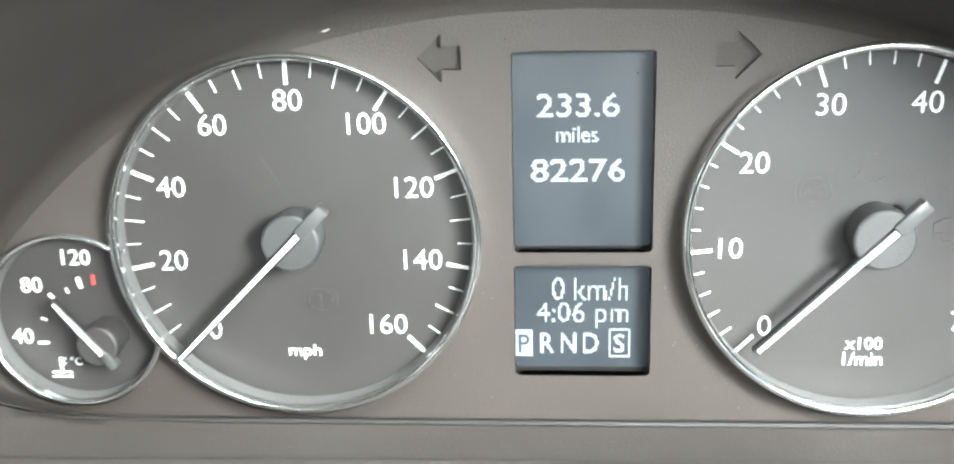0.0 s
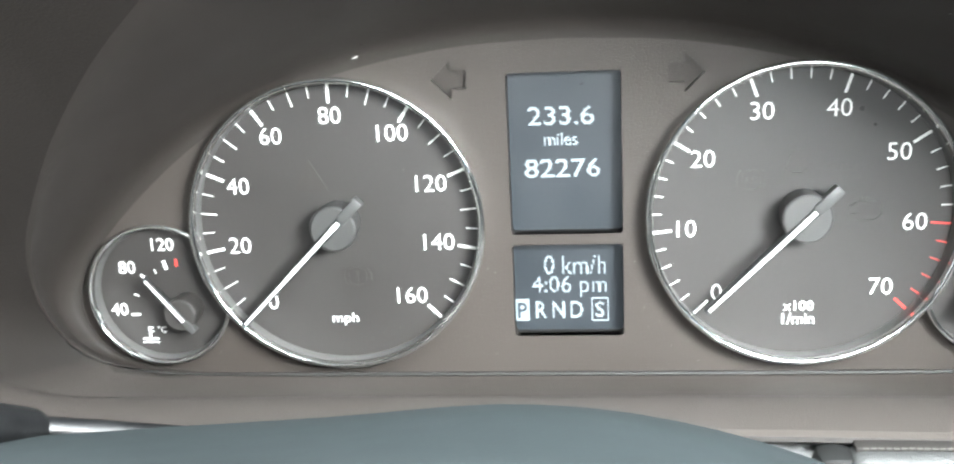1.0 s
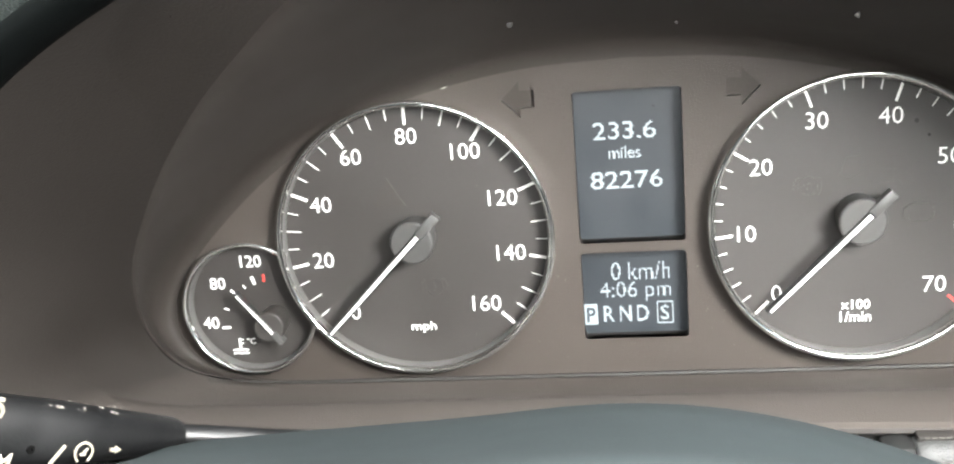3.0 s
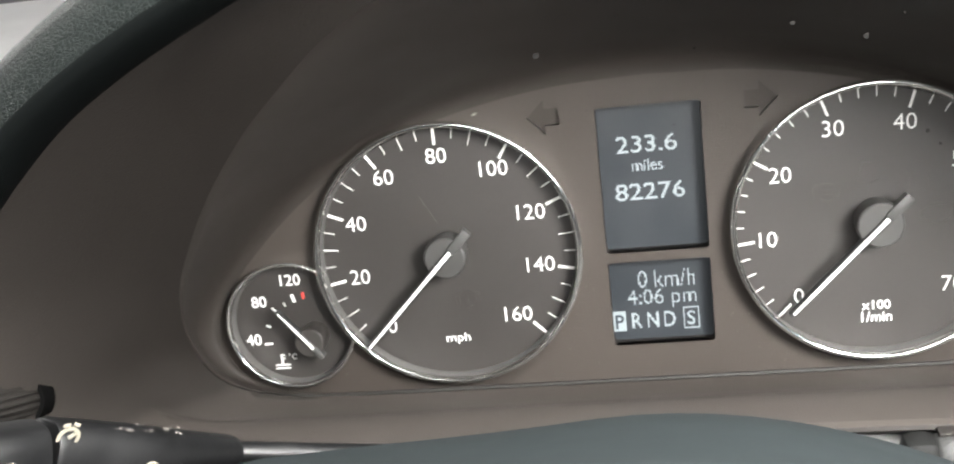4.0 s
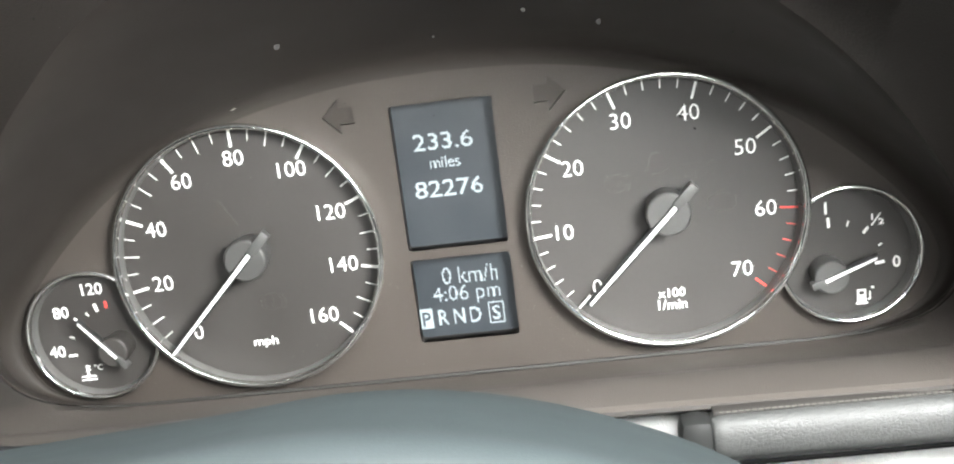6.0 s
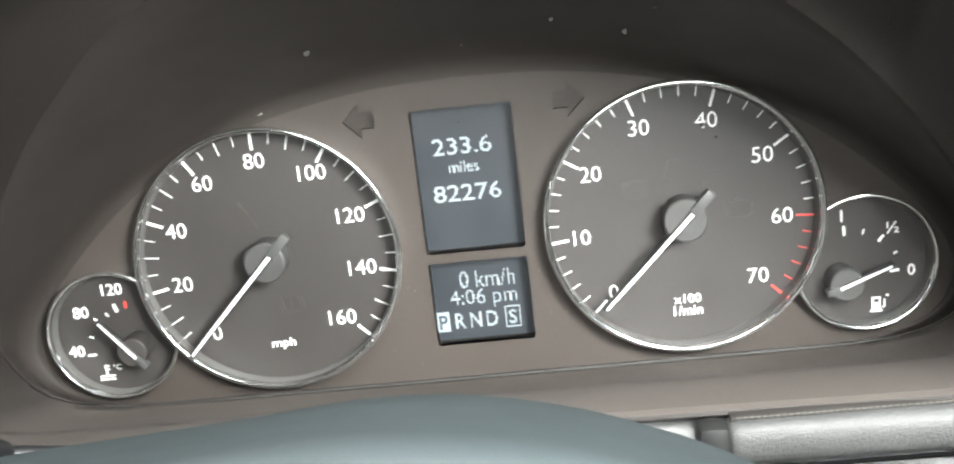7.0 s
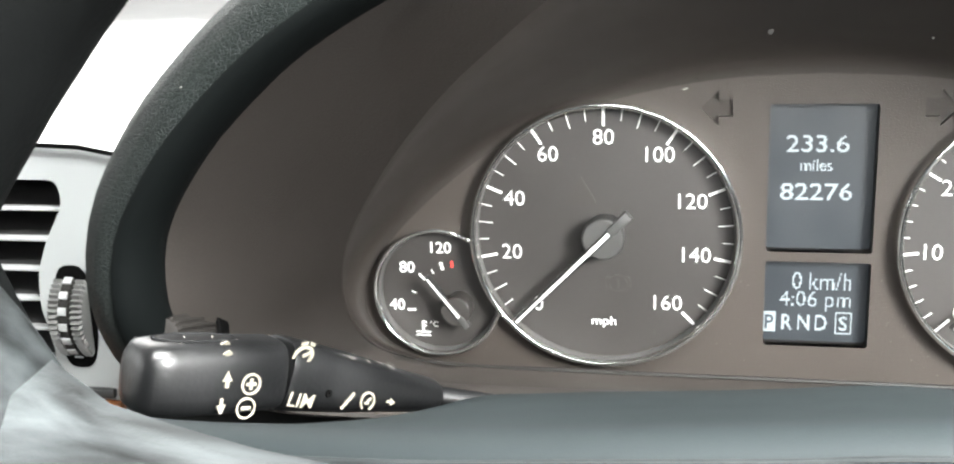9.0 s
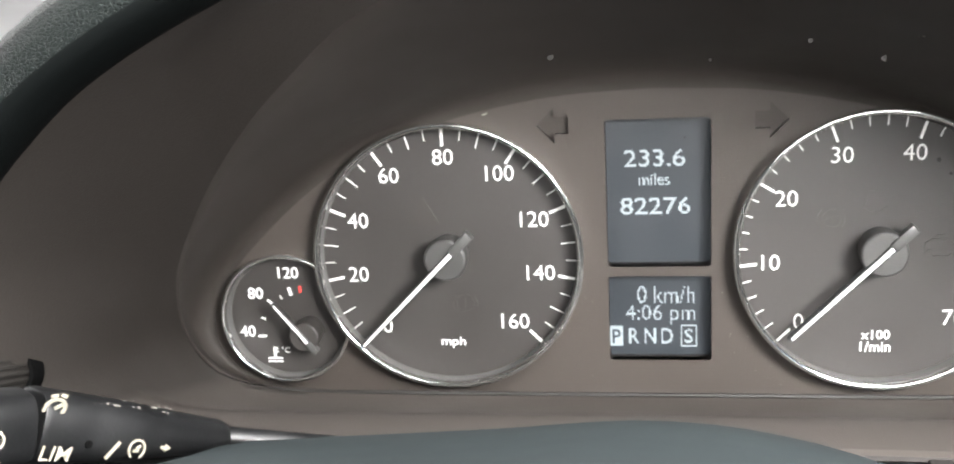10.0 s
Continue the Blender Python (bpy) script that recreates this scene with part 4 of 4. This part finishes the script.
bm = bmesh.new()
PROF = [(0.0, 0.001), (-0.0003, -0.006), (0.001, -0.0105), (0.004, -0.0140), (0.0085, -0.0150), (0.0140, -0.0125), (0.0195, -0.0075), (0.0238, 0.001), (0.0262, 0.012), (0.0272, 0.030), (0.0268, 0.060), (0.024, 0.11), (0.016, 0.19)]
loft(bm, [[offset(p, o, y) for p in ARCH] for o, y in PROF], closed=False)
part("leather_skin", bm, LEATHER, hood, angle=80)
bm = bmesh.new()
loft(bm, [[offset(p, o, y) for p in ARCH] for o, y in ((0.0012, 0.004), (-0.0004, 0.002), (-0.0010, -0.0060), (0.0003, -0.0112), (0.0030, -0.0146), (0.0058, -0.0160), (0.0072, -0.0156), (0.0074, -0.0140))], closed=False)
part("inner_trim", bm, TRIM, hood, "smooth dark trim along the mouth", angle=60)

# ---- lower dash: padded leather right of the column ----
knee = thing("lower_dash_panel", (0.10, -0.08, 0.80), "leather-grained lower dashboard panel, pale with painted light", "dashboard panel")
FALL = ((-0.074, 0.9500), (-0.079, 0.9470), (-0.083, 0.940), (-0.090, 0.928), (-0.105, 0.905), (-0.125, 0.87), (-0.14, 0.82), (-0.14, 0.76))
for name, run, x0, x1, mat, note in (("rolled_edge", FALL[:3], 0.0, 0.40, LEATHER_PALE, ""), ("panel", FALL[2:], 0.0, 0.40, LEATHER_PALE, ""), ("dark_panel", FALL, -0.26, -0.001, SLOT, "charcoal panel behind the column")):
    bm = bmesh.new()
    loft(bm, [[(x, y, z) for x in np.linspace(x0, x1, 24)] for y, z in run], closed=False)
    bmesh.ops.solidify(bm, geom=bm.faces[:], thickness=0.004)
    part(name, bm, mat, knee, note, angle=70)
pad = thing("dash_pad", (0.16, -0.09, 0.936), "padded grey leather strip under the cluster ledge", "dashboard pad")
bm = bmesh.new()
rings = []
for x, k in ((0.0705, 0.80), (0.0715, 0.92), (0.074, 1.0), (0.12, 1.0), (0.20, 1.0), (0.25, 1.0), (0.40, 1.0)):
    mid = Vector((x, -0.0830, 0.9452))
    rings.append([mid + Vector((0, -0.0075 * k * math.copysign(abs(math.cos(a)) ** 0.7, math.cos(a)), 0.0078 * k * math.copysign(abs(math.sin(a)) ** 0.8, math.sin(a)))) for a in [2 * math.pi * i / 28 for i in range(28)]])
loft(bm, rings, True, True)
part("strip", bm, LEATHER_GREY, pad, angle=60)
bm = bmesh.new()
tube(bm, [Vector((x, -0.0895, 0.9378)) for x in (0.072, 0.12, 0.20, 0.26, 0.40)], 0.0009, 8)
part("lower_seam", bm, BLACKGAP, pad, "dark seam under the strip")
# Dark bar stands for the shadow between the ledge and the pad.
bm = bmesh.new()
box(bm, (0.0715, -0.0845, 0.9522), (0.40, -0.0775, 0.9540), 0.0006)
part("upper_shade_bar", bm, WELL, pad, "dark bar painted as shade over the strip")
bm = bmesh.new()
for k in range(150):
    x = 0.0735 + 0.0021 * k
    box(bm, (x, -0.0852, 0.9536), (x + 0.0014, -0.0844, 0.9541))
tagged(part("stitching", bm, STITCH, pad, "fine beige stitches along the top", smooth=False), kind="stuff")
# Solid dark block stands for the shade at the pad's end.
bm = bmesh.new()
box(bm, (0.0600, -0.0895, 0.9290), (0.0716, -0.0770, 0.9532), 0.0040)
tagged(part("pad_end_shade", bm, SLOT), "dark block painted as the shaded gap at the end of the padded strip", "gap", kind="structure")

# ---- trip knob in the shroud ----
knob = thing("reset_knob", (-0.2035, -0.130, 0.990), "charcoal ribbed reset knob in the shroud", "knob")
KC = Vector((-0.2118, -0.1302, 1.0000))
AIM = Matrix.Translation(KC) @ Vector((0.14, -0.945, 0.300)).to_track_quat("-Y", "Z").to_matrix().to_4x4()
bm = bmesh.new()
rings = []
for y, r in ((0.034, 0.0070), (-0.006, 0.0070), (-0.017, 0.0064), (-0.0195, 0.0060), (-0.0208, 0.0050), (-0.0212, 0.001)):
    rings.append([(r - (0.0007 if i % 4 > 1 and r > 0.0058 else 0)) * Vector((math.cos(2 * math.pi * i / 72), 0, math.sin(2 * math.pi * i / 72))) + Vector((0, y, 0)) for i in range(72)])
loft(bm, rings, True, True)
bmesh.ops.transform(bm, matrix=AIM, verts=bm.verts)
part("cap", bm, CAP, knob, angle=20)
# Black ring stands for the shaded hole round the knob.
bm = bmesh.new()
lathe(bm, 0, 0, [(0.0071, 0.020), (0.0071, 0.0115), (0.0083, 0.0115), (0.0085, 0.020)], 48)
bmesh.ops.transform(bm, matrix=AIM, verts=bm.verts)
part("hole_shade_ring", bm, BLACKGAP, knob)

# ---- cruise control stalk ----
stalk = thing("stalk", (-0.10, -0.15, 0.99), "black plastic cruise control stalk with cream symbols", "control stalk")
S0, S1, S2, S3 = Vector((-0.1685, -0.2390, 1.0305)), Vector((-0.1490, -0.2125, 1.0225)), Vector((-0.1235, -0.1690, 1.0000)), Vector((-0.045, -0.120, 0.9700))


def lever(bm, stations, n=28):
    rings = []
    for i, (p, ry, rz, q) in enumerate(stations):
        a, b = stations[max(i - 1, 0)][0], stations[min(i + 1, len(stations) - 1)][0]
        d = (b - a).normalized()
        side = d.cross(Vector((0, 0, 1))).normalized()
        up = side.cross(d).normalized()
        ring = []
        for k in range(n):
            c, s = math.cos(2 * math.pi * k / n), math.sin(2 * math.pi * k / n)
            ring.append(p + side * (ry * math.copysign(abs(c) ** q, c)) + up * (rz * math.copysign(abs(s) ** q, s)))
        rings.append(ring)
    loft(bm, rings, True, True)


bm = bmesh.new()
lever(bm, [(S0, 0.0030, 0.0035, 0.7), (S0.lerp(S1, 0.02), 0.0055, 0.0062, 0.65), (S0.lerp(S1, 0.07), 0.0070, 0.0076, 0.6), (S0.lerp(S1, 0.2), 0.0076, 0.0082, 0.6), (S0.lerp(S1, 0.6), 0.0076, 0.0082, 0.6), (S0.lerp(S1, 0.97), 0.0074, 0.0079, 0.62), (S1, 0.0070, 0.0076, 0.62)])
tip = part("tip", bm, STALK, stalk, angle=50)
bm = bmesh.new()
lever(bm, [(S1.lerp(S2, 0.012), 0.0068, 0.0080, 0.65), (S1.lerp(S2, 0.04), 0.0072, 0.0084, 0.65), (S1.lerp(S2, 0.4), 0.0066, 0.0072, 0.75), (S1.lerp(S2, 0.75), 0.0056, 0.0054, 0.85), (S1.lerp(S2, 0.97), 0.0048, 0.0044, 0.95), (S2, 0.0042, 0.0038, 1.0)])
grip = part("grip", bm, STALK, stalk, angle=50)
bm = bmesh.new()
lever(bm, [(S2, 0.0030, 0.0028, 1.0), (S2.lerp(S3, 0.3), 0.0029, 0.0027, 1.0), (S3, 0.0032, 0.0032, 1.0)])
part("shaft", bm, STALK, stalk)


def on_lever(bm, a, b, u, down, out, lean=0.0):
    """Lays a flat bmesh, drawn round 0, 0, on the driver's side of the lever."""
    p = a.lerp(b, u)
    d = (b - a).normalized()
    side = d.cross(Vector((0, 0, 1))).normalized()
    up = side.cross(d).normalized()
    turned = Matrix.Rotation(radians(lean), 3, d)
    place = p + side * out + up * down
    side, up = turned @ side, turned @ up
    m = Matrix(((d.x, -side.x, up.x, 0), (d.y, -side.y, up.y, 0), (d.z, -side.z, up.z, 0), (0, 0, 0, 1)))
    bmesh.ops.transform(bm, matrix=Matrix.Translation(place) @ m, verts=bm.verts)
    return bm


def badge(parent, a, b, u, down, out, build, lean=0.0):
    bm = bmesh.new()
    build(bm)
    part("symbol", on_lever(bm, a, b, u, down, out, lean), CREAM, parent, smooth=False)


def round_sign(plus):
    def build(bm):
        bow(bm, 0, 0, 0.0019, 0.0024, 0, 360, 0, 24)
        bar(bm, (-0.0012, 0), (0.0012, 0), 0.0007, 0)
        if plus:
            bar(bm, (0, -0.0012), (0, 0.0012), 0.0007, 0)
    return build


def small_arrow(up):
    def build(bm):
        poly(bm, [(-0.0011, 0), (0.0011, 0), (0, 0.0022 * up)][::1 if up > 0 else -1], 0)
        bar(bm, (0, -0.0014 * up), (0, 0), 0.0008, 0)
    return build


def slanted(bm):
    for v in bm.verts:
        v.co.x += v.co.z * 0.18
    return bm


OUT = 0.0077
badge(tip, S0, S1, 0.715, -0.0005, OUT, round_sign(True))
badge(tip, S0, S1, 0.695, -0.0057, OUT, round_sign(False))
badge(tip, S0, S1, 0.54, 0.0004, OUT, small_arrow(1))
badge(tip, S0, S1, 0.515, -0.0047, OUT, small_arrow(-1))
part("lettering", on_lever(slanted(write("LIM", 0, 0, 0, 0.0032, 0.0072, bold=0.004)), S1, S2, 0.085, -0.0046, 0.0070), CREAM, grip, smooth=False)
badge(grip, S1, S2, 0.345, -0.0034, 0.0067, lambda bm: bar(bm, (-0.0014, -0.0020), (0.0016, 0.0020), 0.0007, 0))


def dial_sign(bm):
    bow(bm, 0, 0, 0.0019, 0.0024, -60, 240, 0, 20)
    bar(bm, (0, 0), (0.0009, 0.0009), 0.0006, 0)
    bar(bm, (-0.0009, -0.0004), (0.0006, -0.0004), 0.0006, 0)


def wide_sign(bm):
    bow(bm, 0, 0, 0.0020, 0.0028, -80, 200, 0, 20)
    bar(bm, (0, 0), (0.0014, 0.0012), 0.0008, 0)
    bar(bm, (-0.0022, 0.0030), (-0.0006, 0.0034), 0.0008, 0)
    bar(bm, (0.0002, 0.0036), (0.0016, 0.0032), 0.0008, 0)


badge(grip, S1, S2, 0.465, -0.0029, 0.0066, dial_sign)
badge(grip, S1, S2, 0.615, -0.0023, 0.0061, lambda bm: (poly(bm, [(0, -0.0009), (0.0017, 0), (0, 0.0009)], 0), bar(bm, (-0.0012, 0), (0, 0), 0.0007, 0)))
badge(grip, S1, S2, 0.035, 0.0052, 0.0069, wide_sign, 22)
for u, high, out, lean in ((0.545, 0.0079, 0.0048, 45), (0.535, 0.0062, 0.0069, 30)):
    badge(tip, S0, S1, u, high, out, lambda bm: poly(bm, [(-0.0012, 0), (0, -0.0010), (0.0012, 0), (0, 0.0010)], 0), lean)
bm = bmesh.new()
poly(bm, [(0.0096 * math.cos(2 * math.pi * i / 32), 0.0040 * math.sin(2 * math.pi * i / 32)) for i in range(32)], 0)
part("thumb_dish", on_lever(bm, S0, S1, 0.40, 0.0083, 0.0, 90), DISH, tip, "matte dusty oval dish", smooth=False)
bm = bmesh.new()
bow(bm, 0, 0, 0.0002, 0.0009, 0, 360, 0, 18)
part("indicator", on_lever(bm, S1, S2, 0.225, -0.0022, 0.0070), BLACKGAP, grip, "small dark indicator", smooth=False)

# ---- steering column and wheel ----
col = thing("steering_column", (-0.03, -0.12, 0.90), "dark grey steering column cover under the cluster", "steering column")
bm = bmesh.new()
path = [Vector((-0.03, -0.085, 0.880)), Vector((-0.03, -0.12, 0.884)), Vector((-0.03, -0.20, 0.905)), Vector((-0.03, -0.265, 0.925))]
tube(bm, path, [0.050, 0.053, 0.056, 0.056], 40)
part("cover", bm, PAD, col, angle=60)

wheel = thing("steering_wheel", (0.005, -0.340, 0.990), "slate-grey leather steering wheel with a domed hub", "steering wheel")
TILT = Matrix.Translation((0.005, -0.340, 0.990)) @ Matrix.Rotation(radians(-25), 4, "X")
RIM = Matrix.Translation((0.0189, -0.3534, 1.018)) @ Matrix.Rotation(radians(-19.4), 4, "X")
bm = bmesh.new()
rings = []
for i in range(96):
    a = 2 * math.pi * i / 96
    c, s = math.cos(a), math.sin(a)
    rings.append([RIM @ Vector(((0.1827 + 0.0145 * math.cos(2 * math.pi * k / 18)) * c, 0.0165 * math.sin(2 * math.pi * k / 18), (0.1827 + 0.0145 * math.cos(2 * math.pi * k / 18)) * s)) for k in range(18)])
loft(bm, rings + [rings[0]])
bmesh.ops.remove_doubles(bm, verts=bm.verts, dist=1e-6)
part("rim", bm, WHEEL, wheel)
# domed hub pad
HUB_TOP = [(-0.190, 1.0365), (-0.170, 1.0352), (-0.150, 1.0342), (-0.130, 1.0338), (-0.100, 1.0345), (-0.075, 1.0362), (-0.045, 1.0382), (-0.015, 1.0405), (0.010, 1.0380), (0.035, 1.0305), (0.060, 1.0180), (0.080, 1.000)]
bm = bmesh.new()
top = spline([(x, 0, z) for x, z in HUB_TOP], 40)
rows = []
for y, dz, f in ((-0.196, -0.075, 0.95), (-0.203, -0.024, 0.97), (-0.209, -0.0172, 0.985), (-0.216, -0.0135, 0.995), (-0.230, -0.0095, 1.0), (-0.245, -0.0052, 1.0), (-0.258, -0.0017, 1.0), (-0.2655, 0.0, 1.0), (-0.2698, -0.0008, 1.0), (-0.2718, -0.0030, 1.0), (-0.2722, -0.014, 1.0)):
    # the far edge falls away under the stalk
    rows.append([Vector((-0.015 + (p.x + 0.015) * f, y, p.z + dz * (1 + (1.1 if y > -0.262 else 0.0) * max(0.0, min(1.0, (-0.10 - p.x) / 0.05))))) for p in top])
loft(bm, rows, closed=False)
part("hub_shell", bm, PAD, wheel, "slate shell round the hub", angle=70)
bm = bmesh.new()
rows = []
for y, dz, f in ((-0.2730, -0.014, 0.97), (-0.2732, -0.0040, 0.975), (-0.2738, -0.0022, 0.98), (-0.2756, -0.0016, 0.985), (-0.288, -0.0048, 0.98), (-0.304, -0.014, 0.97), (-0.322, -0.033, 0.95), (-0.336, -0.056, 0.92), (-0.344, -0.09, 0.88)):
    rows.append([Vector((-0.015 + (p.x + 0.015) * f, y, p.z + dz)) for p in top])
loft(bm, rows, closed=False)
part("hub_pad", bm, PAD, wheel, "smooth domed slate hub pad", angle=70)
bm = bmesh.new()
tube(bm, [Vector((-0.015 + (p.x + 0.015) * 0.99, -0.2721, p.z - 0.0026)) for p in top], 0.0007, 8)
part("pad_seam", bm, SEAM, wheel, "worn seam round the hub pad, lighter for its highlight")


SPOKE_RUN = ((0.06, 0.056, -0.045), (0.098, 0.0668, -0.042), (0.113, 0.0688, -0.040), (0.124, 0.0710, -0.040), (0.133, 0.0732, -0.041), (0.142, 0.0785, -0.043), (0.151, 0.088, -0.046), (0.162, 0.103, -0.055), (0.178, 0.119, -0.07))


def spoke(name, s, run, mat):
    """A spoke, or the flare in which it runs into the rim."""
    bm = bmesh.new()
    rows = []
    low = Matrix.Rotation(radians(22 if s > 0 else 0), 4, "Y")
    for u, zt, zb in run:
        prof = [(0.004, zt - 0.004), (-0.004, zt), (-0.012, zt - 0.005), (-0.015, zt - 0.016), (-0.015, zb + 0.016), (-0.010, zb + 0.003), (0.0, zb), (0.008, zb + 0.01)]
        rows.append([TILT @ low @ Vector((s * u, y, z)) for y, z in prof])
    loft(bm, rows, True, True)
    part(name, bm, mat, wheel, angle=60)


for s in (-1, 1):
    # The colour steps from lit to shaded towards the rim.
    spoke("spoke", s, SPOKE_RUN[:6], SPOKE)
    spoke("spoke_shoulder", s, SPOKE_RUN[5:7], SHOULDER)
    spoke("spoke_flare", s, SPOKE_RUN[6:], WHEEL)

# ---- dust on the cover ----
rnd = random.Random(5)


def speck(bm, p, r, side=Vector((1, 0, 0)), up=Vector((0, 0, 1))):
    n = rnd.randint(5, 8)
    bm.faces.new([bm.verts.new(p + side * (r * rnd.uniform(0.5, 1.1) * math.cos(2 * math.pi * i / n)) + up * (r * rnd.uniform(0.5, 1.1) * math.sin(2 * math.pi * i / n))) for i in range(n)])


bm = bmesh.new()
for x, z, r in ((-0.0385, 1.0895, 0.0010), (0.045, 1.0855, 0.0010), (0.026, 1.0915, 0.0007), (0.002, 1.087, 0.0005), (0.068, 1.052, 0.0010), (0.0725, 1.047, 0.0006)):
    speck(bm, Vector((x, cover_y(z) - 0.0003, z)), r)
for _ in range(40):
    z = 1.06 + 0.05 * rnd.random()
    speck(bm, Vector((MID + rnd.uniform(-0.11, 0.13), cover_y(z) - 0.0003, z)), rnd.uniform(0.00012, 0.00030))
tagged(part("dust", bm, DUST), "pale dust specks on the clear cover", "dust", kind="stuff")

bm = bmesh.new()
for p, long, wide in ((Vector((-0.0607, -0.1034, 1.0713)), 0.0010, 0.00022), (Vector((-0.1875, -0.1655, 1.0805)), 0.0005, 0.0002)):
    side = Vector((1, 0, 0.25)).normalized()
    bm.faces.new([bm.verts.new(p + side * (long * a) + Vector((0, 0, wide * b))) for a, b in ((-1, -0.2), (0.1, -1), (1, 0.1), (0.8, 0.9), (-0.3, 0.7))])
tagged(part("fluff", bm, FLUFF), "two tiny white fibres on the cover and hood", "fluff", kind="stuff")

bm = bmesh.new()
for _ in range(150):
    x = MID + rnd.triangular(-0.16, 0.17, 0.10)
    z = rnd.triangular(0.946, 1.055, 0.952)
    if min(math.dist((x, z), SPEEDO), math.dist((x, z), TACH)) < BIG + 0.004 or min(math.dist((x, z), TEMP), math.dist((x, z), FUEL)) < SMALL + 0.003 or UP[0] < x < UP[2]:
        continue
    speck(bm, Vector((x, FACE - 0.0003, z)), rnd.uniform(0.00012, 0.00035))
for c, r in ((SPEEDO, BIG), (TACH, BIG), (FUEL, SMALL)):
    for _ in range(16):
        a, d = rnd.uniform(0, 6.28), (r - 0.004) * math.sqrt(rnd.random())
        speck(bm, Vector((c[0] + d * math.cos(a), -0.0006, c[1] + d * math.sin(a))), rnd.uniform(0.0001, 0.00022))
tagged(part("dust", bm, FLECK), "tiny pale dust on the face plate and dials", "dust", kind="stuff")

bm = bmesh.new()
for _ in range(70):
    a, b, r0 = (S1, S2, 0.0078) if rnd.random() < 0.75 else (S0, S1, 0.0080)
    u = rnd.triangular(0.05, 0.75, 0.35)
    d = (b - a).normalized()
    side = d.cross(Vector((0, 0, 1))).normalized()
    up = side.cross(d).normalized()
    rz = r0 * (1 - 0.40 * u if a is S1 else 1.0)
    w = rnd.uniform(0.0, 0.9)
    speck(bm, a.lerp(b, u) + up * (rz * (1.0 - 0.16 * w) + 0.0006) + side * (0.0068 * w * (1 - 0.25 * u)), rnd.uniform(0.0001, 0.00045), d, (side - up * 0.6).normalized())
tagged(part("stalk_flecks", bm, FLECK), "pale worn flecks along the top of the stalk", "wear flecks", kind="stuff")
